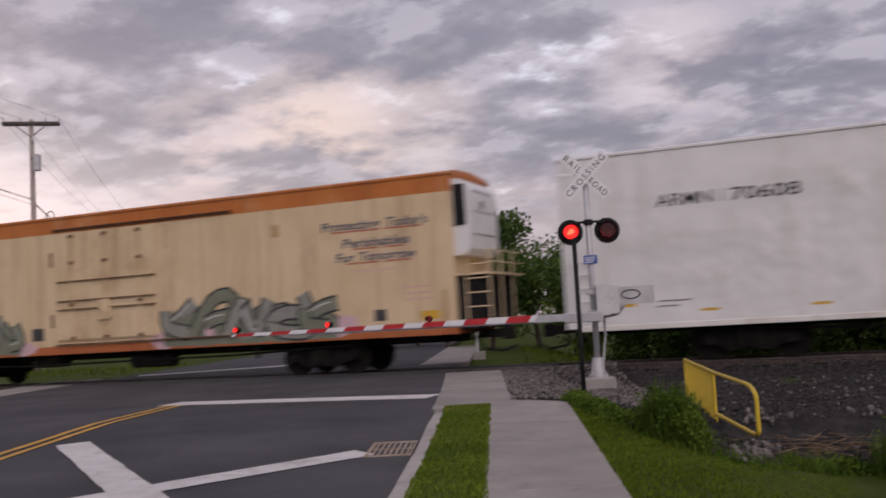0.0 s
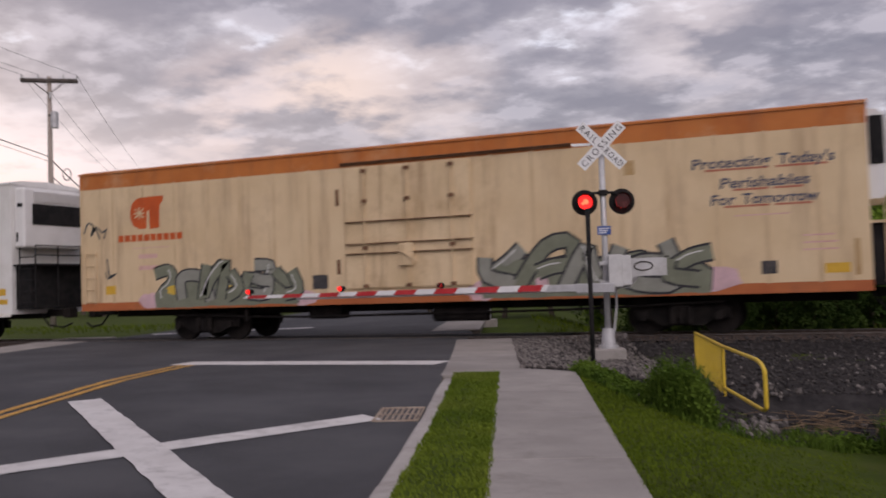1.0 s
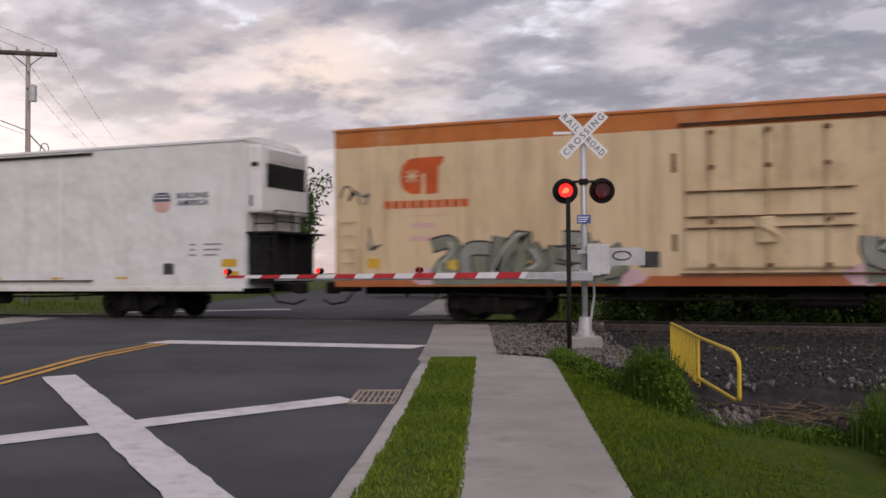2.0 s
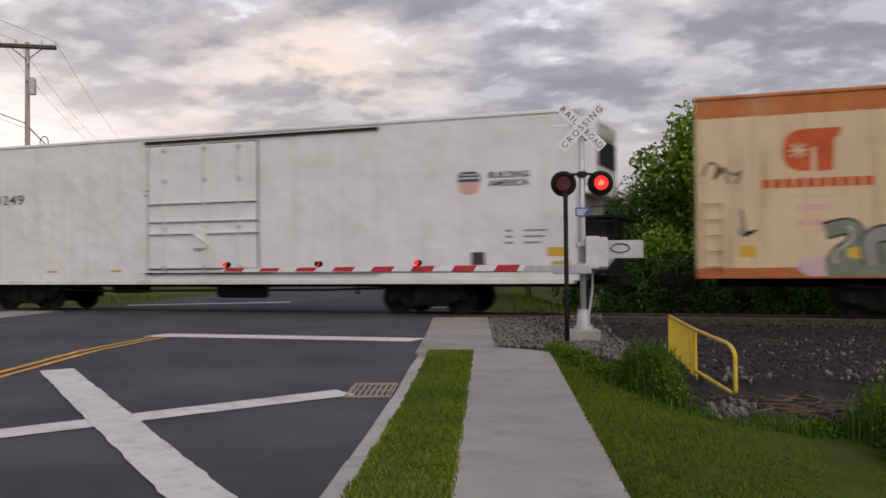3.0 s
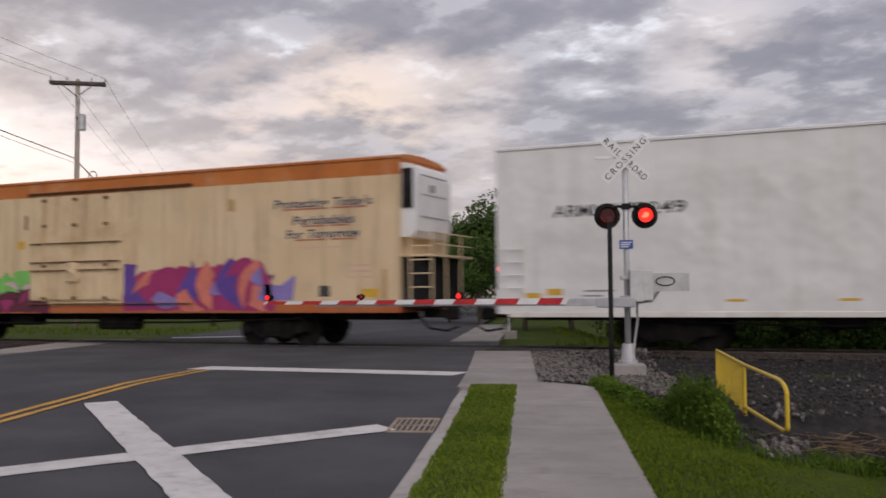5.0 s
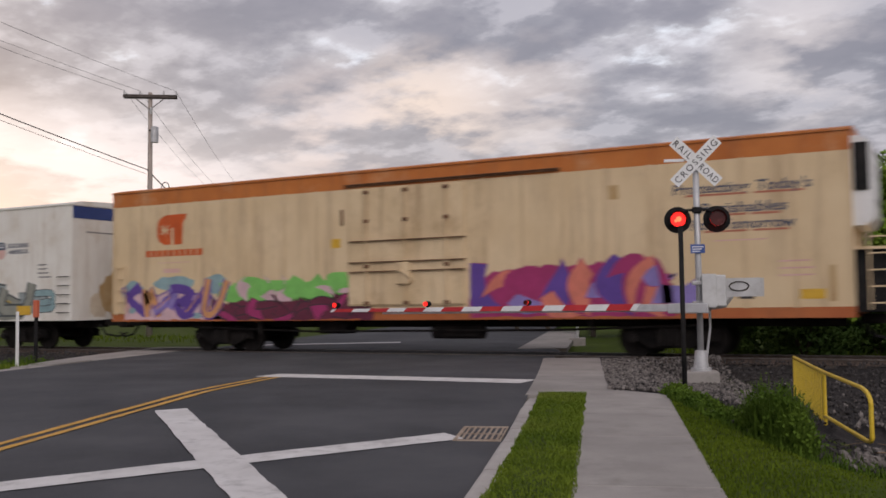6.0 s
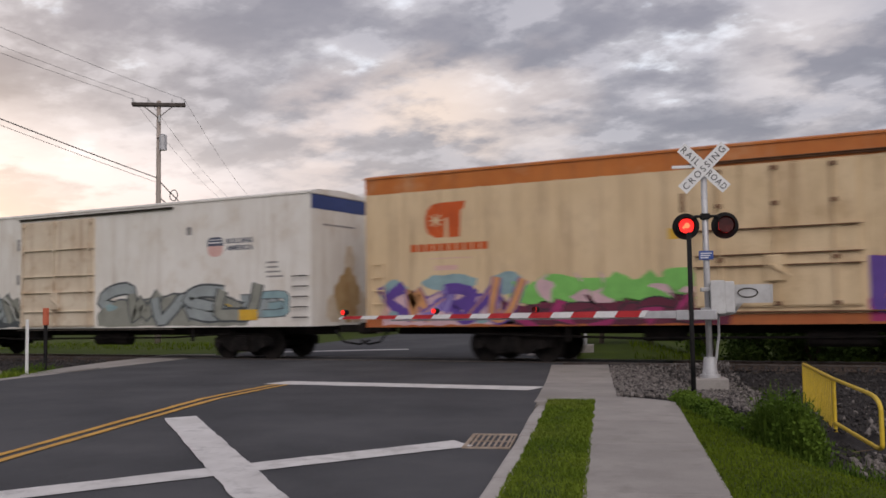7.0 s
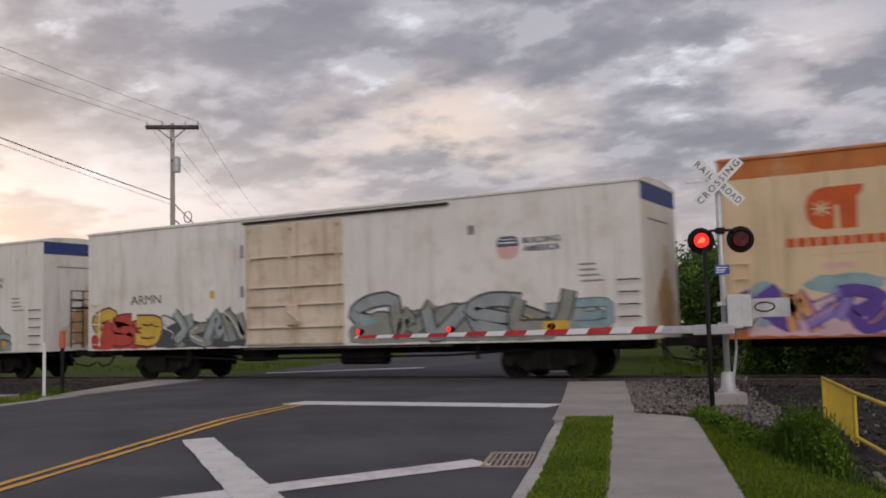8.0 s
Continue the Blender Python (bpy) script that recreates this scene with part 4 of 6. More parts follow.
def platform(car, x, rail_mat, d=1):
    deck = part("end_platform", box(bmesh.new(), (min(x, x + d * 0.95), 0.05, 2.42), (max(x, x + d * 0.95), 2.9, 2.48)), rail_mat, car, "railed platform at the car end")
    for y in (0.06, 1.0, 2.0):
        part("post", tube(bmesh.new(), (x + d * 0.92, y, 1.1), (x + d * 0.92, y, 3.05), 0.024, seg=6), rail_mat, deck)
    for z in (2.75, 3.05):
        part("guard_rail", tube(bmesh.new(), (x + d * 0.92, 0.06, z), (x + d * 0.92, 2.9, z), 0.018, seg=6), rail_mat, deck)
    part("ladder_stile", tube(bmesh.new(), (x + d * 0.3, 0.03, 1.1), (x + d * 0.3, 0.03, 3.0), 0.024, seg=6), rail_mat, deck)
    for k in range(5):
        part("rung", tube(bmesh.new(), (x + d * 0.3, 0.03, 1.25 + 0.36 * k), (x + d * 0.92, 0.03, 1.25 + 0.36 * k), 0.018, seg=6), rail_mat, deck)


def cream_car(x0, length, tag):
    car = thing("refrigerator_car", pose(x0, 0, 0), tag, "railway car", "cars of the train")
    zb, zt = 0.94, 5.06
    shell(car, length, 1.16, zt, [(zb, 1.18, M_ORANGE_SILL), (1.18, 4.62, M_CREAM), (4.62, zt, M_ORANGE)], M_ORANGE, M_RIB,
          [0.06] + [1.25 + 1.13 * k for k in range(7)] + [13.3 + 1.1 * k for k in range(8)])
    underframe(car, length, M_BOGIE)
    bogie(car, 4.2, M_BOGIE), bogie(car, length - 4.2, M_BOGIE)
    coupler(car, 0, -1), coupler(car, length, 1)
    door_plug(car, 9.15, 12.75, 1.36, 4.58, M_CREAM_DOOR, M_RUST, M_RUST, (9.75, 11.0, 12.25), (2.28, 2.54, 3.13), 15.45)
    ladder(car, 0.22, 0.62, 1.15, 2.75, 5, M_CREAM)
    # drawn emblem and the bar that stands for the owner's name
    bm = bmesh.new()
    pts = [(2.02, 3.44), (1.93, 3.62), (1.91, 3.85), (1.97, 4.08), (2.12, 4.22), (2.30, 4.27), (3.14, 4.28), (3.10, 4.12), (2.99, 4.02), (2.96, 3.34), (2.62, 3.32), (2.60, 3.86), (2.52, 3.86), (2.50, 3.34), (2.24, 3.33)]
    decal(bm, pts, 0.004)
    part("emblem", bm, M_LOGO, car, "orange rounded emblem")
    decal_part(car, "emblem_star", [rect(2.04, 3.78, 2.44, 3.82), rect(2.22, 3.62, 2.26, 3.98), stroke([(2.08, 3.66), (2.40, 3.94)], 0.04), stroke([(2.08, 3.94), (2.40, 3.66)], 0.04)], M_CREAM, 0.006)
    decal_part(car, "owner_name_bar", [rect(1.46 + 0.236 * k, 2.97, 1.46 + 0.236 * k + 0.19, 3.17) for k in range(10)], M_LOGO, 0.004, "orange bars of the painted owner name")
    label_rows(car, 2.18, 2.45, 2, 0.85, M_PINK, 0.34, 0.13, 3)
    decal_part(car, "rule_line", [rect(2.0, 2.76, 3.3, 2.78)], M_PINK)
    # slogan with red underlines
    for txt, x, z, w in (("Protecting Today's", 18.28, 3.86, 3.1), ("Perishables", 18.9, 3.38, 1.95), ("For Tomorrow", 18.68, 3.0, 2.35)):
        for word, start, share in ((txt.split()[0], 0.0, 0.57 if len(txt) > 14 else 0.24), (txt.split()[1], 0.62 if len(txt) > 14 else 0.30, 0.38 if len(txt) > 14 else 0.70)) if " " in txt else ((txt, 0.0, 1.0),):
            letters("slogan", word, 0.34, M_INKBLUE, car, pose(x + start * w, -0.004, z, 90), 0.002, width=share * w, shear=0.1, bold=0.007)
        decal_part(car, "underline", [rect(x + 0.3, z - 0.075, x + w * 0.55, z - 0.025), rect(x + w * 0.6, z - 0.075, x + w - 0.15, z - 0.025)], M_REDINK)
    decal_part(car, "rule_line", [rect(19.2, 2.72, 20.4, 2.75)], M_PINK)
    label_rows(car, 20.6, 2.2, 3, 0.8, M_PINK, 0.16, 0.04, 5)
    decal_part(car, "label_plate", [rect(0.95, 1.42, 1.32, 1.68), rect(21.08, 1.36, 21.60, 1.58)], M_LABEL_YELLOW)
    decal_part(car, "label_plate", [rect(19.74, 1.38, 20.08, 1.68)], M_INK)
    decal_part(car, "rust_stripe", [rect(21.70, 1.3, 21.82, 2.1)], M_RUST_STREAK)
    decal_part(car, "pocket_plate", [rect(8.08, 1.38, 8.55, 1.76)], M_INK)
    decal_part(car, "label_plate", [rect(16.7, 3.85, 16.95, 4.2)], M_RUST_STREAK)
    decal_part(car, "door_stop", [rect(8.84, 3.6, 8.95, 4.05), rect(8.84, 1.75, 8.95, 2.15)], M_RUST)
    decal_part(car, "door_post", [rect(12.86, 1.22, 13.42, 4.56)], M_CREAM_DOOR, 0.0026, "brown-stained post beside the door")
    label_rows(car, 9.9, 4.12, 1, 1.5, M_PINK, 0.1, 0.12, 7)
    cooling_unit(car, length, "round")
    platform(car, length, M_CREAM)
    return car


def white_car(x0, length, number, tag, mark=(1.50, 3.28)):
    car = thing("refrigerator_car", pose(x0, 0, 0), tag, "railway car", "cars of the train")
    zb, zt = 0.90, 5.02
    shell(car, length, zb, zt, [(zb, zt, M_WHITE_CAR)], M_WHITE_CAR, M_WHITE_CAR, [0.05, length - 0.05] + [3.9, 6.4, 13.0, 15.5], rib_w=0.05, rib_d=0.008)
    part("side_sill", box(bmesh.new(), (0.3, -0.015, zb - 0.08), (length - 0.1, 0.05, zb + 0.05), 0.01), M_OLD_WHITE, car)
    underframe(car, length, M_BOGIE)
    bogie(car, 4.2, M_BOGIE), bogie(car, length - 4.2, M_BOGIE)
    coupler(car, 0, -1), coupler(car, length, 1)
    door_plug(car, 9.40, 13.05, 1.27, 4.78, M_WHITE_CAR, M_GREYBOX, M_DARKGAP, (10.0, 11.35, 12.5), (2.26, 2.61, 3.13), 16.75)
    ladder(car, 0.25, 0.7, 1.15, 2.6, 5, M_WHITE_CAR)
    letters("reporting_mark", number.split()[0], 0.42, M_INK, car, pose(mark[0], -0.004, mark[1], 90), 0.002, "black stencilled reporting mark", width=1.30, bold=0.003)
    letters("reporting_mark", number.split()[1], 0.42, M_INK, car, pose(mark[0] + 1.50, -0.004, mark[1], 90), 0.002, "black stencilled reporting mark", width=1.72, bold=0.004)
    shield(car, length - 3.08, 3.07, 0.58)
    for word, drop in (("BUILDING", 0.0), ("AMERICA", 0.21)):
        letters("motto", word, 0.21, M_INKBLUE, car, pose(length - 2.26, -0.004, 3.48 - drop, 90), 0.002, width=1.05, bold=0.006)
    decal_part(car, "label_plate", [rect(0.75, 1.28, 1.15, 1.42), rect(1.3, 1.36, 1.7, 1.52)], M_LABEL_YELLOW)
    decal_part(car, "label_plate", [rect(length - 0.77, 1.50, length - 0.27, 1.72), rect(length - 0.66, 1.22, length - 0.2, 1.38)], M_LABEL_YELLOW)
    decal_part(car, "reflector", [rect(3.2 + 2.4 * k, 1.18, 3.62 + 2.4 * k, 1.24) for k in (0, 1, 2, 4, 5, 6)], M_LABEL_YELLOW)
    decal_part(car, "label_plate", [rect(length - 2.74, 1.30, length - 2.38, 1.62)], M_INK)
    label_rows(car, length - 1.85, 2.12, 3, 0.3, M_GREYINK, 0.15, 0.05, 4)
    label_rows(car, length - 1.36, 2.12, 3, 0.6, M_GREYINK, 0.15, 0.05, 8)
    label_rows(car, 2.2, 1.44, 2, 0.8, M_GREYINK, 0.12, 0.04, 2)
    label_rows(car, 9.2, 3.5, 2, 0.5, M_GREYINK, 0.14, 0.05, 6)
    cooling_unit(car, length, "square")
    platform(car, length, M_BLACK)
    return car


def shield(car, x, z, w):
    """A plain shield in faded red with a dark upper bar."""
    h = w * 0.98
    decal_part(car, "shield", [[(x, z + h * 0.3), (x + w * 0.15, z + h * 0.08), (x + w * 0.5, z), (x + w * 0.85, z + h * 0.08), (x + w, z + h * 0.3), (x + w, z + h * 0.62), (x, z + h * 0.62)]], M_PINK, 0.003, "faded red shield emblem")
    decal_part(car, "shield_bar", [[(x - 0.02, z + h * 0.58), (x + w + 0.02, z + h * 0.58), (x + w * 0.98, z + h * 0.92), (x + w * 0.8, z + h * 1.04), (x + w * 0.2, z + h * 1.04), (x + w * 0.02, z + h * 0.92)]], M_INKBLUE, 0.004)
    decal_part(car, "shield_line", [rect(x + w * 0.1, z + h * 0.72, x + w * 0.9, z + h * 0.78), rect(x + w * 0.12, z + h * 0.88, x + w * 0.88, z + h * 0.92)], M_WHITE_CAR, 0.0055)


def old_white_car(x0, length, tag, blue_end=True):
    car = thing("refrigerator_car", pose(x0, 0, 0), tag, "railway car", "cars of the train")
    zb, zt = 0.98, 4.86
    shell(car, length, zb, zt, [(zb, zt, M_OLD_WHITE)], M_OLD_WHITE, M_OLD_WHITE, [0.05, length - 0.05] + [1.3 + 1.3 * k for k in range(4)] + [11.3 + 1.3 * k for k in range(6)], rib_w=0.04, rib_d=0.002)
    underframe(car, length, M_BOGIE)
    bogie(car, 2.9, M_BOGIE), bogie(car, length - 2.9, M_BOGIE)
    coupler(car, 0, -1), coupler(car, length, 1)
    door_plug(car, 6.92, 10.45, 1.06, 4.62, M_DOOR_TAN, M_DOOR_TAN, M_DARKGAP, (7.05, 8.6, 10.3), (1.55, 2.2, 2.75, 3.65), 13.95)
    letters("reporting_mark", "ARMN", 0.42, M_INK, car, pose(2.0, -0.004, 2.45, 90), 0.002, width=1.34)
    shield(car, 15.36, 3.12, 0.60)
    for word, drop in (("BUILDING", 0.0), ("AMERICA", 0.21)):
        letters("motto", word, 0.21, M_INKBLUE, car, pose(16.1, -0.004, 3.52 - drop, 90), 0.002, width=1.02, bold=0.006)
    for k in range(5):
        bm = bmesh.new()
        tube(bm, (length - 0.62, -0.08, 1.25 + 0.3 * k), (length - 0.12, -0.08, 1.25 + 0.3 * k), 0.018, seg=6)
        for x in (length - 0.62, length - 0.12):
            tube(bm, (x, -0.08, 1.25 + 0.3 * k), (x, 0.0, 1.25 + 0.3 * k), 0.014, seg=5)
        part("grab_iron", bm, M_DARKGAP, car)
    ladder(car, 0.2, 0.6, 1.1, 2.6, 5, M_OLD_WHITE)
    label_rows(car, 17.6, 2.86, 4, 0.7, M_GREYINK, 0.14, 0.05, 4)
    decal_part(car, "label_plate", [rect(16.6, 1.18, 17.3, 1.5)], M_LABEL_YELLOW, 0.016)
    decal_part(car, "label_plate", [rect(5.42, 2.52, 5.6, 2.76)], M_LABEL_YELLOW)
    decal_part(car, "label_plate", [rect(14.5, 3.85, 14.7, 4.1), rect(6.65, 3.7, 6.78, 4.1), rect(6.65, 2.5, 6.78, 2.85)], M_GREYINK)
    if blue_end:
        part("end_band", box(bmesh.new(), (length, 0.03, 4.42), (length + 0.008, DEPTH - 0.03, 4.84)), M_NAVY, car, "navy blue band on the end wall")
        part("end_stencil", box(bmesh.new(), (length, 0.6, 3.95), (length + 0.006, 2.3, 4.0)), M_GREYINK, car)
        for cy, cz, ry, rz, m in ((1.9, 1.9, 0.65, 0.75, M_RUST_STREAK), (2.4, 1.6, 0.5, 0.5, M_DOOR_TAN), (1.2, 1.5, 0.45, 0.4, M_DOOR_TAN), (2.0, 2.9, 0.25, 0.5, M_DOOR_TAN)):
            stain = bmesh.new()
            plate(stain, [(length + 0.002, y, z) for y, z in blob(cy, cz, ry, rz, 22, 0.16)], 0.003 if m is M_RUST_STREAK else 0.002)
            bmesh.ops.recalc_face_normals(stain, faces=stain.faces[:])
            part("end_grime", stain, m, car, "rusty brown stain on the end wall")
    bm = bmesh.new()
    for y in (0.4, 0.9):
        tube(bm, (-0.12, y, 1.2), (-0.12, y, 3.1), 0.02, seg=6)
    for k in range(6):
        tube(bm, (-0.12, 0.4, 1.3 + 0.33 * k), (-0.12, 0.9, 1.3 + 0.33 * k), 0.016, seg=6)
    for z in (1.3, 2.95):
        for y in (0.4, 0.9):
            tube(bm, (-0.12, y, z), (0, y, z), 0.014, seg=5)
    part("end_ladder", bm, M_BLACK, car)
    platform(car, 0, M_BLACK, -1)
    return car


M_LOGO = paint("emblem_orange", (0.56, 0.095, 0.016))
P_SILVER, P_GREYGREEN = paint("spray_silver", (0.27, 0.275, 0.235)), paint("spray_grey_green", (0.195, 0.21, 0.15))
P_BLACK, P_PINK, P_YELLOW = paint("spray_black", (0.03, 0.03, 0.035)), paint("spray_pink", (0.62, 0.42, 0.45)), paint("spray_yellow", (0.62, 0.42, 0.06))
P_PURPLE, P_VIOLET, P_MAGENTA = paint("spray_purple", (0.12, 0.06, 0.30)), paint("spray_violet", (0.26, 0.20, 0.48)), paint("spray_magenta", (0.36, 0.035, 0.14))
P_CORAL, P_ORANGE, P_GREEN = paint("spray_coral", (0.66, 0.20, 0.14)), paint("spray_orange", (0.62, 0.30, 0.13)), paint("spray_green", (0.20, 0.52, 0.12))
P_WINE, P_AQUA, P_ICE = paint("spray_wine", (0.14, 0.025, 0.05)), paint("spray_aqua", (0.25, 0.37, 0.39)), paint("spray_ice", (0.30, 0.335, 0.335))
P_WHITE, P_RED, P_SLATE = paint("spray_white", (0.62, 0.62, 0.60)), paint("spray_red", (0.50, 0.07, 0.05)), paint("spray_slate", (0.07, 0.08, 0.085))

CARS = []
car = white_car(-5.85, 22.0, "ARMN 170608", "white refrigerator car with a black reporting mark", (2.35, 3.68))
CARS.append((car, -5.85))
car = cream_car(-30.75, 22.05, "cream refrigerator car with orange roof band and silver graffiti")
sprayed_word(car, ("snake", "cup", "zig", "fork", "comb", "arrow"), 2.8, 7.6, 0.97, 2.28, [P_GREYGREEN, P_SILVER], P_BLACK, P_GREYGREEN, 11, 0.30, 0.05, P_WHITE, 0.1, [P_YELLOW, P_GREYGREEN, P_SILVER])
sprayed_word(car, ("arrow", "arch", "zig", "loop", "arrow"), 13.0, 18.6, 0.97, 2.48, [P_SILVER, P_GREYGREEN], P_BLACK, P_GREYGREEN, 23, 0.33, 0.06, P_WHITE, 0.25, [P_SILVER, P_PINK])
for x, z, rx, rz in ((2.6, 1.2, 0.45, 0.22), (7.75, 1.15, 0.5, 0.2), (13.0, 1.2, 0.5, 0.25), (18.6, 1.3, 0.7, 0.3)):
    decal_part(car, "overspray", [blob(x, z, rx, rz, 18, 0.12)], P_PINK, 0.0031)
for pts in ([(0.15, 3.3), (0.3, 3.6), (0.5, 3.5), (0.4, 3.2), (0.6, 3.4), (0.75, 3.1)], [(1.0, 2.5), (1.1, 2.0), (1.35, 2.05), (1.05, 1.9), (0.95, 2.1)], [(0.6, 3.5), (0.85, 3.3), (1.0, 3.4), (0.9, 3.1)]):
    bm = bmesh.new()
    decal(bm, stroke(_bent(pts), 0.05), 0.005)
    part("scribble", bm, P_SLATE, car)
CARS.append((car, -30.75))
car = white_car(-55.57, 22.02, "ARMN 170249", "white refrigerator car with a shield emblem and plug door")
CARS.append((car, -55.57))
car = cream_car(-80.52, 22.2, "cream refrigerator car with bright purple and green graffiti")
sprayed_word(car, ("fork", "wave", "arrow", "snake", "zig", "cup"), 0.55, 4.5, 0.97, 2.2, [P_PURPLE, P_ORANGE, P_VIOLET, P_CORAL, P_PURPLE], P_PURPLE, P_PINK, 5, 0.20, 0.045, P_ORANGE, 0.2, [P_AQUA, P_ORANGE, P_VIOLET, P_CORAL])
for x, z, rx, rz in ((0.9, 1.9, 0.45, 0.32), (2.6, 2.12, 0.9, 0.22), (4.3, 2.05, 0.45, 0.3)):
    decal_part(car, "overspray", [blob(x, z, rx, rz, 18, 0.12)], P_AQUA, 0.0031)
graffiti(car, 4.5, 10.5, 1.5, 2.2, [P_GREEN, P_GREEN, P_PINK], P_GREEN, P_GREEN, 9, 8, 1.2, None, (), 0.02)
graffiti(car, 4.2, 9.8, 0.95, 1.62, [P_WINE, P_MAGENTA, P_WINE, P_BLACK], P_BLACK, P_WINE, 8, 17, 1.2, None, (), 0.03)
graffiti(car, 13.0, 18.2, 0.98, 2.42, [P_PURPLE, P_CORAL, P_MAGENTA, P_CORAL, P_VIOLET], P_MAGENTA, P_MAGENTA, 6, 31, 1.25, None, [(P_VIOLET, [[(17.7, 1.3), (18.9, 1.3), (19.0, 2.0), (18.5, 1.7), (17.9, 1.75)]]), (P_CORAL, [swoosh(17.5, 1.75, 1.3, 0.34, radians(65), 0.25)]), (P_MAGENTA, [swoosh(17.95, 1.7, 1.4, 0.25, radians(100), -0.12)])], 0.02)
decal_part(car, "label_plate", [rect(8.54, 2.98, 8.84, 3.24)], M_LABEL_YELLOW)
CARS.append((car, -80.52))
car = old_white_car(-101.65, 19.25, "old white refrigerator car with tan door and graffiti")
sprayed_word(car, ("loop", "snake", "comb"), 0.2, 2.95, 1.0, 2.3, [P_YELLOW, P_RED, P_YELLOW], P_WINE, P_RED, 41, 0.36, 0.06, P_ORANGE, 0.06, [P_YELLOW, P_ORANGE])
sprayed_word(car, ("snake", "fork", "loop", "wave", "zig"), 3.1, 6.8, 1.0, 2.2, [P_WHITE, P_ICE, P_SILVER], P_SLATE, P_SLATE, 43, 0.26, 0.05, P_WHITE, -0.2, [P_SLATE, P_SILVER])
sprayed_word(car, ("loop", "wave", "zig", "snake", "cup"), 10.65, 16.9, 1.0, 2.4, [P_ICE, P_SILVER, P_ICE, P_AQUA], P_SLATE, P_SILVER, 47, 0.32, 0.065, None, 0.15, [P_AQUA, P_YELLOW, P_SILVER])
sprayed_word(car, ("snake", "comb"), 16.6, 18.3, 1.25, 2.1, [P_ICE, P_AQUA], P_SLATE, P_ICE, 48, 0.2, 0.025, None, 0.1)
CARS.append((car, -101.65))
car = old_white_car(-123.2, 19.25, "old white refrigerator car at the end of view")
graffiti(car, 10.6, 17.5, 1.0, 1.9, [P_ICE, P_SILVER], P_SLATE, P_ICE, 7, 53, 0.8)
CARS.append((car, -123.2))
# ---- crossing signal and gate ----
SIG = Vector((-4.42, -3.30, -0.30))
FACE = 18.4   # the lamps face down the road
BULBS = {"left": [], "right": []}


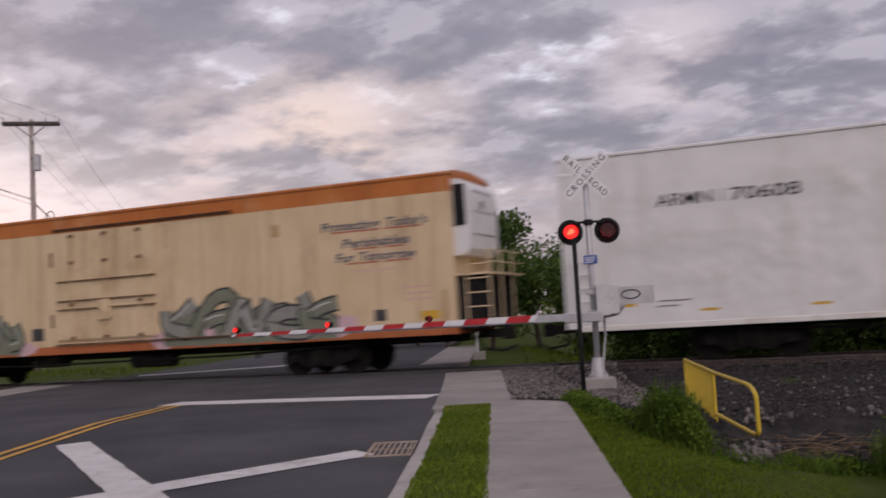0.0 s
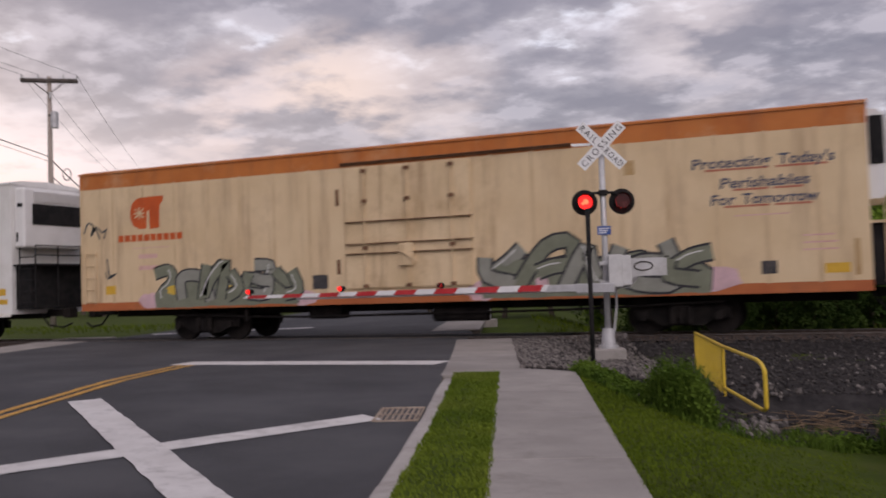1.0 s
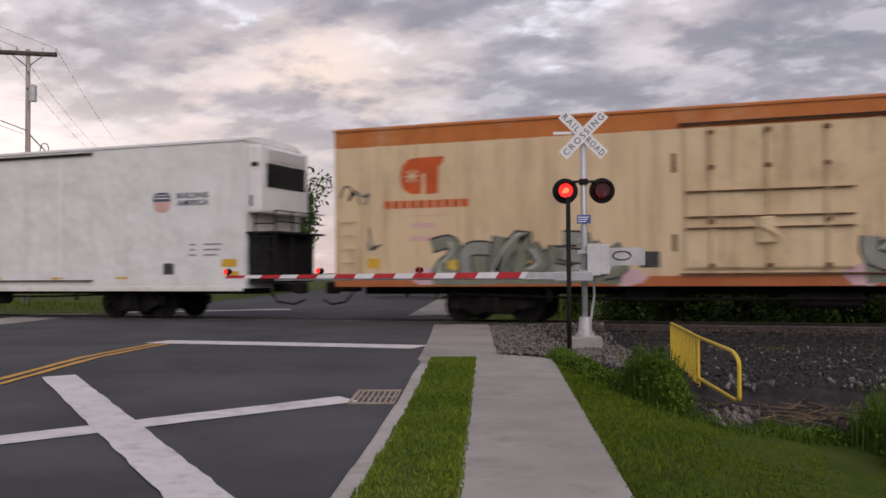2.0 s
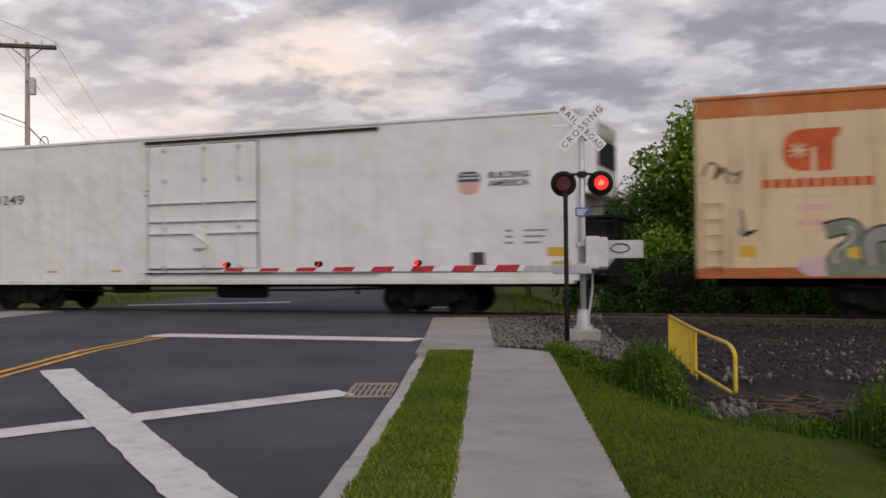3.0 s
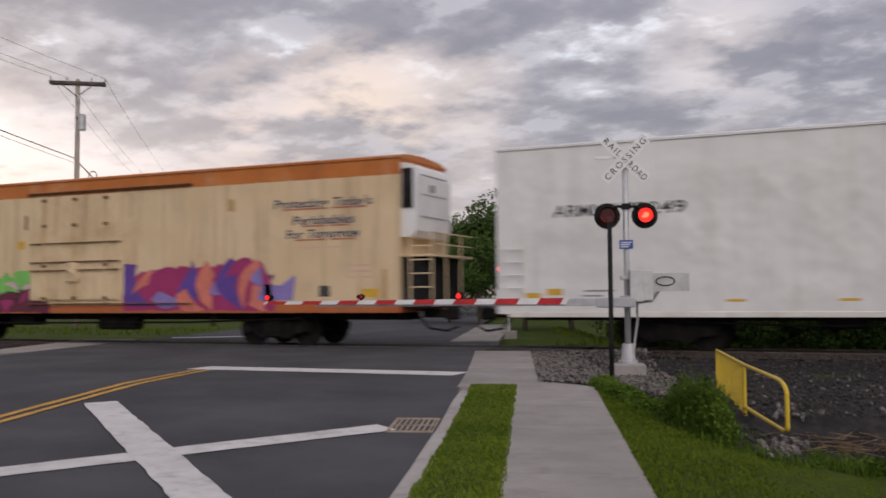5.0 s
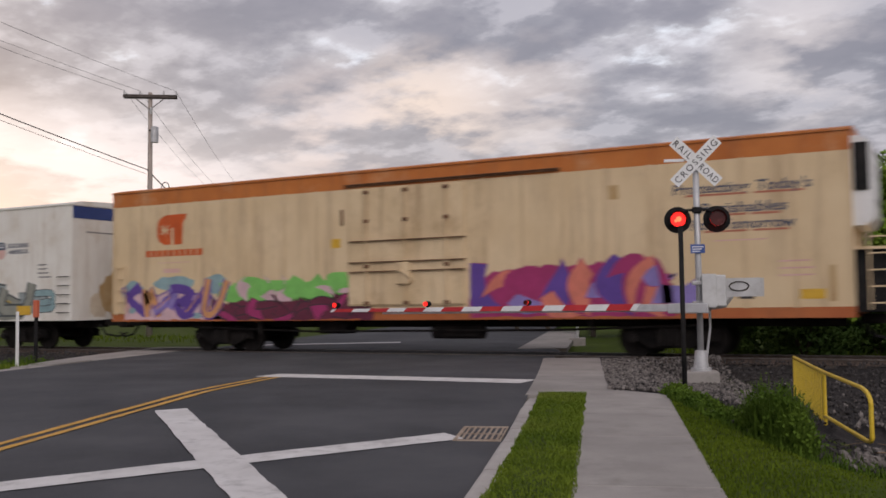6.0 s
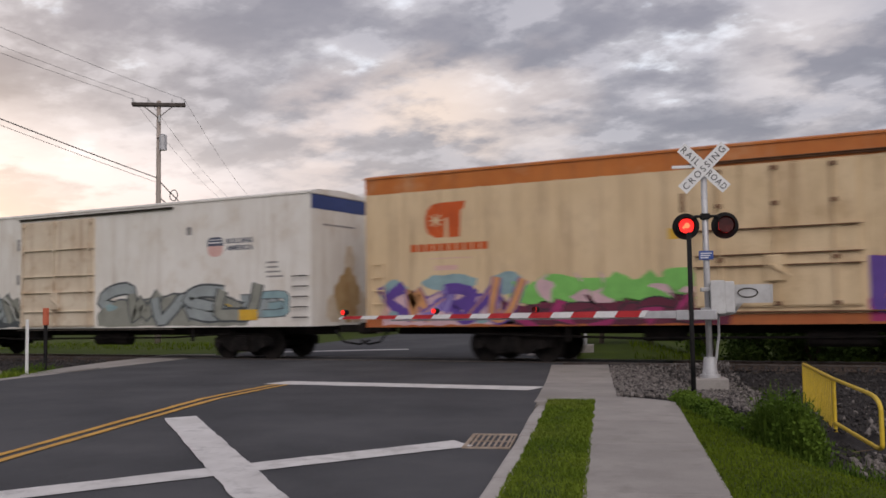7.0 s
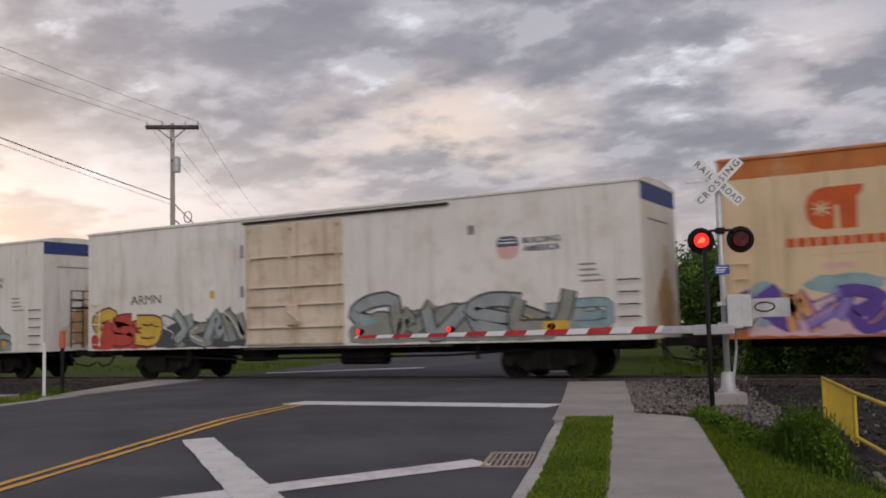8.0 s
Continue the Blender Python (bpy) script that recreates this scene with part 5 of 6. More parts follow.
def build_signal():
    sg = thing("crossing_signal", pose(*SIG, 0, 0, FACE), "galvanised crossing signal mast with crossbuck and red lamps", "railway signal")
    bm = box(bmesh.new(), (-0.32, -0.32, -0.25), (0.32, 0.32, 0.26), 0.03)
    part("foundation", bm, M_CONCRETE, sg, "pale concrete foundation block")
    bm = bmesh.new()
    tube(bm, (0, 0, 0.26), (0, 0, 0.32), 0.2, seg=20)
    tube(bm, (0, 0, 0.32), (0, 0, 0.66), 0.15, 0.115, seg=20)
    for k in range(4):
        a = math.pi / 4 + k * math.pi / 2
        tube(bm, (0.17 * math.cos(a), 0.17 * math.sin(a), 0.30), (0.17 * math.cos(a), 0.17 * math.sin(a), 0.37), 0.022, seg=6)
    part("base_casting", bm, M_GALV, sg)
    part("mast", tube(bmesh.new(), (0, 0, 0.5), (0, 0, 4.45), 0.062, seg=18), M_GALV, sg, "round galvanised mast", True)
    # crossbuck
    for ang, txt, off, y in ((-45, "RAIL    ROAD", 0.0, -0.085), (45, "CROSSING", 0.0, -0.105)):
        blade = part("crossbuck_blade", box(bmesh.new(), (-0.61, -0.002, -0.115), (0.61, 0.002, 0.115), 0.0), M_SIGN_WHITE, sg, "white crossbuck board with black letters")
        blade.matrix_local = Matrix.Translation((0, y, 4.43)) @ Matrix.Rotation(radians(-ang), 4, "Y")
        if txt == "CROSSING":
            letters("lettering", "CROSSING", 0.185, M_INK, blade, pose(-0.56, -0.006, -0.065, 90), 0.001, width=1.12, spacing=1.35)
        else:
            letters("lettering", "RAIL", 0.185, M_INK, blade, pose(-0.57, -0.006, -0.065, 90), 0.001, width=0.44, spacing=1.3)
            letters("lettering", "ROAD", 0.185, M_INK, blade, pose(0.12, -0.006, -0.065, 90), 0.001, width=0.46, spacing=1.2)
    part("finial", tube(bmesh.new(), (0, 0, 4.45), (0, 0, 4.5), 0.07, 0.03, seg=14), M_GALV, sg)
    part("name_plate", box(bmesh.new(), (-0.62, -0.05, 4.44), (-0.22, -0.02, 4.50), 0.006), M_SIGN_WHITE, sg, "small pale plate on the mast head")
    part("name_plate_arm", box(bmesh.new(), (-0.25, -0.04, 4.455), (0.0, -0.02, 4.485), 0.004), M_GALV, sg)
    # lamp arm and two lamp heads
    bm = pipe(bmesh.new(), [(-0.38, -0.02, 3.37), (-0.2, -0.05, 3.46), (0.2, -0.05, 3.46), (0.38, -0.02, 3.37)], 0.028)
    box(bm, (-0.09, -0.1, 3.40), (0.09, 0.08, 3.52), 0.02)
    part("lamp_arm", bm, M_BLACK, sg)
    for side, x in (("left", -0.38), ("right", 0.38)):
        bm = bmesh.new()
        tube(bm, (x, -0.02, 3.27), (x, 0.02, 3.27), 0.265, seg=32)
        tube(bm, (x, 0.02, 3.27), (x, 0.2, 3.27), 0.17, 0.11, seg=20)
        # hood: the upper two thirds of a short tube
        seg = 26
        ring = []
        for k in range(seg + 1):
            a = radians(-35 + 250 * k / seg)
            ring.append([bm.verts.new((x + r * math.cos(a), y, 3.27 + r * math.sin(a))) for r, y in ((0.168, -0.02), (0.172, -0.27), (0.180, -0.27), (0.178, -0.02))])
        for r1, r2 in zip(ring, ring[1:]):
            for i in range(3):
                bm.faces.new((r1[i], r2[i], r2[i + 1], r1[i + 1]))
        bmesh.ops.recalc_face_normals(bm, faces=bm.faces[:])
        head = part("lamp_head", bm, M_BLACK, sg, "black round lamp head with a hood", False)
        # the turning lens carrier, one side lit and one side dark
        bm = bmesh.new()
        tube(bm, (0, -0.012, 0), (0, -0.002, 0), 0.148, seg=28, mat=0)
        tube(bm, (0.01, -0.016, 0.005), (0.01, -0.011, 0.005), 0.055, seg=14, mat=2)
        tube(bm, (-0.05, -0.016, -0.03), (-0.05, -0.011, -0.03), 0.03, seg=10, mat=2)
        tube(bm, (0, 0.002, 0), (0, 0.012, 0), 0.148, seg=28, mat=1)
        b = part("lens", bm, [M_RED_GLOW, M_RED_DARK, M_RED_CORE], head, "red lens that flashes by turns")
        b.location = (x, -0.175, 3.27)
        BULBS[side].append(b)
    part("blue_plate", box(bmesh.new(), (-0.15, -0.09, 2.59), (0.13, -0.075, 2.77), 0.004), M_BLUE, sg, "small blue notice plate")
    part("notice_bars", _bars(-0.12, -0.092, 2.62, 3, 0.22), M_SIGN_WHITE, sg)
    # gate mechanism
    bm = box(bmesh.new(), (0.05, -0.36, 1.53), (0.48, 0.06, 2.15), 0.03)
    box(bm, (-0.13, -0.12, 1.56), (0.08, 0.12, 1.64), 0.01)
    box(bm, (-0.13, -0.12, 1.96), (0.08, 0.12, 2.04), 0.01)
    part("gate_machine", bm, M_GREYBOX, sg, "grey steel gate machine case")
    part("machine_cover", box(bmesh.new(), (0.02, -0.39, 1.51), (0.30, -0.36, 2.17), 0.02), M_GREYBOX, sg)
    part("conduit", pipe(bmesh.new(), [(0.2, 0.02, 1.5), (0.2, 0.06, 1.1), (0.1, 0.06, 0.4), (0.25, 0.1, 0.1)], 0.025), M_GALV, sg)
    return sg


def _bars(x, y, z, n, w):
    bm = bmesh.new()
    for k in range(n):
        box(bm, (x, y - 0.002, z + 0.045 * k), (x + w * (0.7 + 0.3 * ((k * 7) % 3) / 2), y, z + 0.045 * k + 0.02))
    return bm


build_signal()


def build_gate():
    """The lowered arm, level, with its counterweight behind the mast."""
    g = thing("crossing_gate", pose(-4.42, -3.62, 1.20), "lowered crossing gate arm with red and white stripes", "gate")
    part("pivot_arm", box(bmesh.new(), (-0.55, -0.05, -0.10), (0.25, 0.05, 0.10), 0.02), M_GALV, g)
    part("arm_bracket", box(bmesh.new(), (-1.25, -0.04, -0.06), (-0.45, 0.04, 0.09), 0.01), M_GALV, g)
    for y in (0.22, 0.62):
        bm = plate(bmesh.new(), [(0.1, y, -0.05), (0.45, y, 0.0), (0.62, y, 0.22), (1.20, y, 0.22), (1.20, y, 0.58), (0.50, y, 0.58), (0.1, y, 0.3)], 0.012)
        bmesh.ops.recalc_face_normals(bm, faces=bm.faces[:])
        part("counterweight_plate", bm, M_GREYBOX, g, "pale grey counterweight plate")
    part("counterweight_ring", pipe(bmesh.new(), [(0.80 + 0.19 * math.cos(a), 0.20, 0.42 + 0.09 * math.sin(a)) for a in [k * 0.628 for k in range(11)]], 0.012, 6), M_DARKGAP, g)
    # striped arm: taper from 0.13 to 0.06 high; slanted joints
    x_end, x_start = -8.56, -1.15
    def edge(x):
        f = (x - x_start) / (x_end - x_start)
        return 0.035 - 0.0 * f, 0.068 - 0.034 * f
    def piece(x1, x2, material, name):
        bm = bmesh.new()
        c1, h1 = edge(x1)
        c2, h2 = edge(x2)
        l = 0.09
        plate(bm, [(x1 - l * 0.5, -0.02, c1 - h1), (x1 + l * 0.5, -0.02, c1 + h1), (x2 + l * 0.5, -0.02, c2 + h2), (x2 - l * 0.5, -0.02, c2 - h2)], 0.04)
        bmesh.ops.recalc_face_normals(bm, faces=bm.faces[:])
        part(name, bm, material, g)
    period, redlen = 0.955, 0.50
    pos = -1.27
    cur = x_start
    while pos > x_end + 0.35:
        if cur > pos + 0.01:
            piece(cur, pos, M_SIGN_WHITE, "white_stripe")
        nxt = max(pos - redlen, x_end)
        piece(pos, nxt, M_ARM_RED, "red_stripe")
        cur = nxt
        pos -= period
    if cur > x_end:
        piece(cur, x_end, M_SIGN_WHITE, "white_stripe")
    part("arm_rail", box(bmesh.new(), (-7.2, 0.022, -0.06), (-0.6, 0.05, -0.02), 0.004), M_GALV, g)
    for which, x in (("tip", -8.42), ("left", -5.98), ("right", -3.55)):
        bm = bmesh.new()
        tube(bm, (x, -0.03, 0.06), (x, -0.03, 0.12), 0.03, seg=10)
        tube(bm, (x, -0.06, 0.16), (x, 0.05, 0.16), 0.062, seg=16)
        holder = part("arm_lamp", bm, M_BLACK, g, "small red lamp on the arm")
        bm = bmesh.new()
        tube(bm, (0, -0.012, 0), (0, -0.002, 0), 0.055, seg=14, mat=0)
        tube(bm, (0, 0.002, 0), (0, 0.012, 0), 0.055, seg=14, mat=1)
        b = part("lens", bm, [M_RED_GLOW, M_RED_DARK], holder)
        b.location = (x, -0.125, 0.16)
        if which in BULBS:
            BULBS[which].append(b)


build_gate()


def build_black_post():
    p = thing("black_post", pose(-3.60, -8.05, -0.12), "slim black metal post at the walk's edge", "post")
    part("shaft", tube(bmesh.new(), (0, 0, -0.3), (0, 0, 2.58), 0.036, seg=14), M_BLACK, p, smooth=True)
    part("cap", tube(bmesh.new(), (0, 0, 2.58), (0, 0, 2.61), 0.042, 0.02, seg=14), M_BLACK, p)


build_black_post()


def build_far_signal():
    """The signal across the railway, seen from behind."""
    p = road_point(36.5, -0.85)
    f = thing("far_signal", pose(p.x, p.y, -0.25, 0, 0, FACE), "grey crossing signal mast beyond the railway", "railway signal")
    part("mast", tube(bmesh.new(), (0, 0, 0), (0, 0, 3.9), 0.06, seg=12), M_GALV, f)
    part("foundation", box(bmesh.new(), (-0.3, -0.3, -0.2), (0.3, 0.3, 0.3), 0.03), M_CONCRETE, f)
    part("lamp_arm", tube(bmesh.new(), (-0.4, 0, 2.7), (0.4, 0, 2.7), 0.03, seg=8), M_BLACK, f)
    for x in (-0.38, 0.38):
        head = part("lamp_head", tube(bmesh.new(), (x, -0.03, 2.65), (x, 0.03, 2.65), 0.24, seg=20), M_BLACK, f)
        part("lens", tube(bmesh.new(), (x, -0.05, 2.65), (x, -0.032, 2.65), 0.09, seg=14), M_RED_GLOW, head, "small lit red lens")
    part("gate_machine", box(bmesh.new(), (-0.45, -0.1, 1.3), (-0.06, 0.25, 1.85), 0.03), M_GREYBOX, f)


build_far_signal()
# ---- fence, posts, utility pole ----
def build_fence():
    far, mid, end = Vector((-2.46, -4.84, 0.335)), Vector((-1.59, -8.43, 0.335)), Vector((-0.82, -11.25, 0.335))
    f = thing("yellow_railing", None, "yellow painted tubular railing on the bank", "railing")
    r = 0.026
    along = (mid - end).normalized()
    bend = [end + along * (0.55 * (1 - math.sin(a))) + Vector((0, 0, -0.13 * (1 - math.cos(a)))) for a in [k * math.pi / 12 for k in range(7)]]
    foot = [end + along * (0.30 * (1 - math.cos(a))) + Vector((0, 0, -0.50 - 0.07 * math.sin(a))) for a in [k * math.pi / 12 for k in range(7)]]
    part("top_rail", pipe(bmesh.new(), [far, mid] + bend + foot + [mid + Vector((0, 0, -0.60))], r), M_FENCE, f)
    part("post", tube(bmesh.new(), far + Vector((0, 0, 0.0)), far + Vector((0, 0, -1.15)), r), M_FENCE, f)
    part("post", tube(bmesh.new(), mid, mid + Vector((0, 0, -1.15)), r), M_FENCE, f)
    part("lower_rail", tube(bmesh.new(), far + Vector((0, 0, -0.85)), mid + Vector((0, 0, -0.85)), 0.022), M_FENCE, f)
    n = 20
    for k in range(1, n):
        q = far + (mid - far) * k / n
        part("baluster", tube(bmesh.new(), q, q + Vector((0, 0, -0.85)), 0.010, seg=6), M_FENCE, f)


build_fence()


def build_pole():
    px, py = -37.75, 15.57
    p = thing("utility_pole", pose(px, py, -0.3, 0, 0, 0), "weathered wooden utility pole with crossarm and wires", "utility pole")
    part("shaft", tube(bmesh.new(), (0, 0, 0), (0, 0, 13.3), 0.17, 0.11, seg=14), M_WOODPOLE, p, smooth=True)
    arm = Matrix.Rotation(radians(36), 4, "Z")
    part("crossarm", box(bmesh.new(), (-1.40, -0.20, 13.0), (1.40, -0.10, 13.17), 0.015, 0, arm), M_DARKWOOD, p, "dark double crossarm")
    part("crossarm", box(bmesh.new(), (-1.40, 0.10, 13.0), (1.40, 0.20, 13.17), 0.015, 0, arm), M_DARKWOOD, p)
    for sx in (-1, 1):
        part("brace", tube(bmesh.new(), arm @ Vector((sx * 0.75, -0.2, 12.95)), arm @ Vector((0, -0.16, 12.35)), 0.025, seg=6), M_DARKWOOD, p)
    for x in (-1.36, -0.55, 0.7, 1.36):
        bm = tube(bmesh.new(), arm @ Vector((x, 0, 13.18)), arm @ Vector((x, 0, 13.42)), 0.05, 0.035, seg=10)
        part("insulator", bm, M_GREYBOX, p)
    bm = tube(bmesh.new(), (0.42, -0.1, 10.55), (0.42, -0.1, 11.35), 0.2, seg=16)
    tube(bm, (0.42, -0.1, 11.35), (0.42, -0.1, 11.42), 0.2, 0.08, seg=16)
    part("transformer", bm, M_GALV, p, "grey pole transformer can")
    part("transformer_arm", box(bmesh.new(), (0, -0.12, 11.2), (0.3, -0.06, 11.28)), M_DARKWOOD, p)
    part("cutout", box(bmesh.new(), (0.15, -0.2, 12.1), (0.24, -0.12, 12.45), 0.01), M_GREYBOX, p)
    bm = pipe(bmesh.new(), [(0.9 + 0.28 * math.cos(a), 0.2, 8.1 + 0.3 * math.sin(a)) for a in [k * 0.628 for k in range(11)]], 0.025, 6)
    part("cable_coil", bm, M_BLACK, p, "coil of black cable hanging from the wire")

    def wire(a, b, sag, r=0.009, name="power_wire", lab="thin black overhead wire"):
        a, b = Vector(a), Vector(b)
        pts = [a + (b - a) * k / 16 - Vector((0, 0, sag * 4 * (k / 16) * (1 - k / 16))) for k in range(17)]
        bm = bmesh.new()
        side = (b - a).cross(Vector((0, 0, 1))).normalized()
        rings = [[bm.verts.new(q + side * r * math.cos(k * 1.2566) + Vector((0, 0, r * math.sin(k * 1.2566)))) for k in range(5)] for q in pts]
        for r1, r2 in zip(rings, rings[1:]):
            for k in range(5):
                bm.faces.new((r1[k], r1[(k + 1) % 5], r2[(k + 1) % 5], r2[k]))
        bmesh.ops.recalc_face_normals(bm, faces=bm.faces[:])
        return tagged(part(name, bm, M_WIRE), lab, "wire", "overhead wires")

    NEAR, FAR = Vector((12.6, -43.2, 0)), Vector((-36.0, 54.0, 0))
    for d in (NEAR, FAR):
        copy_thing(p, pose(px + d.x, py + d.y, -0.3))
    o = Vector((px, py, -0.3))
    for x in (-1.36, -0.55, 1.36):
        q = o + arm @ Vector((x, 0, 13.4))
        wire(q, q + NEAR, 0.5)
        wire(q, q + FAR, 1.2)
    q = o + Vector((0, -0.2, 9.1))
    wire(q, q + NEAR + Vector((0, 0, 3.3)), 0.3, 0.026, "telephone_cable", "thick black telephone cable")
    wire(q + Vector((0, 0, -0.25)), q + NEAR + Vector((0, 0, 3.0)), 0.3, 0.012, "telephone_cable", "thin black telephone cable")
    wire(q, q + FAR, 1.2, 0.035, "telephone_cable", "thick black telephone cable")
    wire(q + Vector((0, 0, -0.9)), q + FAR + Vector((0, 0, -0.6)), 1.0, 0.03, "telephone_cable", "thick black telephone cable")


build_pole()


def build_markers():
    m = thing("white_marker", pose(-20.35, -6.5, -0.05), "slim white plastic marker post in the grass", "marker post")
    part("post", box(bmesh.new(), (-0.045, -0.02, -0.2), (0.045, 0.02, 1.36), 0.012), M_POST_WHITE, m)
    m = thing("orange_marker", pose(-22.6, -4.1, -0.2), "dark post with an orange top", "marker post")
    part("post", box(bmesh.new(), (-0.05, -0.03, -0.2), (0.05, 0.03, 1.45), 0.01), M_BLACK, m)
    part("sleeve", box(bmesh.new(), (-0.075, -0.05, 1.34), (0.075, 0.05, 1.82), 0.012), M_POST_ORANGE, m, "orange sleeve")


build_markers()


# ---- plants ----
def leafy(bm, c, r, n, size, rng, mat=0, flat=0.85):
    for _ in range(n):
        while True:
            q = Vector((rng.uniform(-1, 1), rng.uniform(-1, 1), rng.uniform(-1, 1)))
            if 0.25 < q.length < 1:
                break
        p = c + Vector((q.x * r, q.y * r, q.z * r * flat))
        a = Vector((rng.gauss(0, 1), rng.gauss(0, 1), rng.gauss(0, 0.7))).normalized()
        b = a.orthogonal().normalized()
        b = Matrix.Rotation(rng.uniform(0, 6.28), 3, a) @ b
        s = size * rng.uniform(0.6, 1.3)
        vs = [bm.verts.new(p + d) for d in (-a * s, b * s * 0.5, a * s, -b * s * 0.5)]
        f = bm.faces.new(vs)
        f.material_index = mat


def make_tree(seed, height, spread, leaf, label, leaves=7500, size=0.085, low=0.06):
    rng = random.Random(seed)
    t = thing("tree", None, label, "tree", "trees behind the railway")
    bm = bmesh.new()
    lean = Vector((rng.uniform(-0.3, 0.3), rng.uniform(-0.3, 0.3), height * 0.85))
    pts = [Vector((0, 0, -0.3)), lean * 0.35 + Vector((0.08, 0, 0)), lean * 0.7, lean]
    rads = [0.13, 0.09, 0.06, 0.02]
    for (a, ra), (b, rb) in zip(zip(pts, rads), list(zip(pts, rads))[1:]):
        tube(bm, a, b, ra, rb, seg=8)
    tips = [lean]
    for k in range(13):
        f = rng.uniform(low, 0.95)
        a = lean * f
        an = rng.uniform(0, 6.28)
        ln = spread * rng.uniform(0.5, 1.0) * (1.1 - 0.6 * f)
        b = a + Vector((math.cos(an) * ln, math.sin(an) * ln, ln * rng.uniform(0.2, 0.9)))
        tube(bm, a, b, 0.035, 0.01, seg=5)
        tips += [b, a + (b - a) * 0.6]
    part("trunk", bm, M_BARK, t)
    bm = bmesh.new()
    for c in tips:
        leafy(bm, c, spread * rng.uniform(0.28, 0.5), leaves // len(tips), size, rng)
    part("crown", bm, leaf, t)
    return t


def build_trees():
    kinds = [make_tree(1, 5.6, 1.9, M_LEAF, "bright green young tree with loose leafy crown"),
             make_tree(2, 4.6, 2.1, M_LEAF_DARK, "dark green bushy tree behind the railway", 8000),
             make_tree(3, 5.0, 1.7, M_LEAF, "mid green tree with upright leafy branches")]
    spots = [(0, 0.9, 9.5, 1.0), (2, 2.6, 10.5, 1.05), (0, 4.8, 11.0, 1.1), (1, -0.8, 12.5, 1.0), (1, 1.8, 14.0, 1.1), (2, -2.4, 14.0, 0.85),
             (1, -4.6, 15.5, 0.95), (1, -7.2, 17.0, 1.0), (2, -9.6, 17.5, 0.9), (1, -11.8, 18.5, 1.05), (1, -14.6, 20.0, 1.0), (1, -17.6, 22.0, 1.05), (2, 7.5, 12.0, 1.0), (1, -20.5, 25.0, 1.0), (0, -3.2, 10.0, 1.28), (0, -4.7, 10.6, 0.95), (1, -6.0, 11.4, 1.0), (0, -1.5, 10.2, 1.15), (2, -2.3, 9.6, 1.32), (1, -8.0, 13.2, 1.05)]
    spots += [(1, -64 + 5.2 * k, 46 + 9 * math.sin(k * 2.3), 1.9 + 0.3 * math.sin(k * 1.7)) for k in range(16)]
    used = set()
    for k, x, y, s in spots:
        m = pose(x, y, ground_z(x, y) - 0.05, 0, 0, (x * 77) % 360)
        if k not in used:
            used.add(k)
            kinds[k].matrix_world = m
            ob = kinds[k]
        else:
            ob = copy_thing(kinds[k], m)
        ob.scale = (s, s, s)


build_trees()


def build_thicket():
    """Low leafy shrubs close behind the track, right of the road."""
    made = None
    for k in range(17):
        x, y, s = -5.6 + 0.95 * k, 7.2 + 0.9 * math.sin(k * 2.1), 0.85 + 0.3 * math.sin(k * 3.7)
        m = pose(x, y, ground_z(x, y) - 0.05, 0, 0, k * 67)
        if made is None:
            rng = random.Random(77)
            made = thing("shrub", m, "dark leafy green shrub close behind the track", "shrub", "shrubs behind the track")
            bm = bmesh.new()
            for _ in range(9):
                a = rng.uniform(0, 6.28)
                tube(bm, (0, 0, 0), (math.cos(a) * 0.6, math.sin(a) * 0.6, rng.uniform(0.7, 1.7)), 0.025, 0.006, seg=5)
            part("woody_base", bm, M_BARK, made)
            bm = bmesh.new()
            for _ in range(14):
                leafy(bm, Vector((rng.uniform(-0.7, 0.7), rng.uniform(-0.6, 0.6), rng.uniform(0.25, 1.7))), rng.uniform(0.35, 0.6), 330, 0.07, rng)
            part("leaves", bm, M_LEAF_DARK, made)
            ob = made
        else:
            ob = copy_thing(made, m)
        ob.scale = (s, s, s)


build_thicket()


def blades(name, spots, h, w, material, label, seed, lean=0.5, parent=None):
    """Many single grass blades, joined."""
    rng = random.Random(seed)
    verts, faces = [], []
    for x, y, z, k in spots:
        a = rng.uniform(0, 6.28)
        hh = h * k * rng.uniform(0.5, 1.25)
        d = Vector((math.cos(a), math.sin(a), 0))
        q = Vector((-d.y, d.x, 0)) * w * rng.uniform(0.7, 1.3)
        b = Vector((x, y, z))
        mid = b + d * hh * lean * 0.3 + Vector((0, 0, hh * 0.6))
        tip = b + d * hh * lean * rng.uniform(0.5, 1.2) + Vector((0, 0, hh))
        i = len(verts)
        verts += [tuple(b - q), tuple(b + q), tuple(mid + q * 0.7), tuple(mid - q * 0.7), tuple(tip)]
        faces += [(i, i + 1, i + 2, i + 3), (i + 3, i + 2, i + 4)]
    me = bpy.data.meshes.new(name)
    me.from_pydata(verts, [], faces)
    me.materials.append(material)
    ob = new(name, me)
    return tagged(ob, label, "grass", kind="stuff")


LAWN_EDGE = ((-6.0, -9.4), (-3.95, -8.8), (-3.6, -8.95), (-2.7, -10.45), (-2.1, -11.35), (-1.4, -11.95), (-0.85, -11.6), (-0.2, -10.6), (0.3, -10.5), (0.9, -10.9), (3.5, -12.5), (9.0, -14.0))


def lawn_edge(x):
    """Where the mown slope ends against weeds and gravel bank."""
    for (x0, y0), (x1, y1) in zip(LAWN_EDGE, LAWN_EDGE[1:]):
        if x <= x1:
            return y0 + (y1 - y0) * (x - x0) / (x1 - x0)
    return LAWN_EDGE[-1][1]


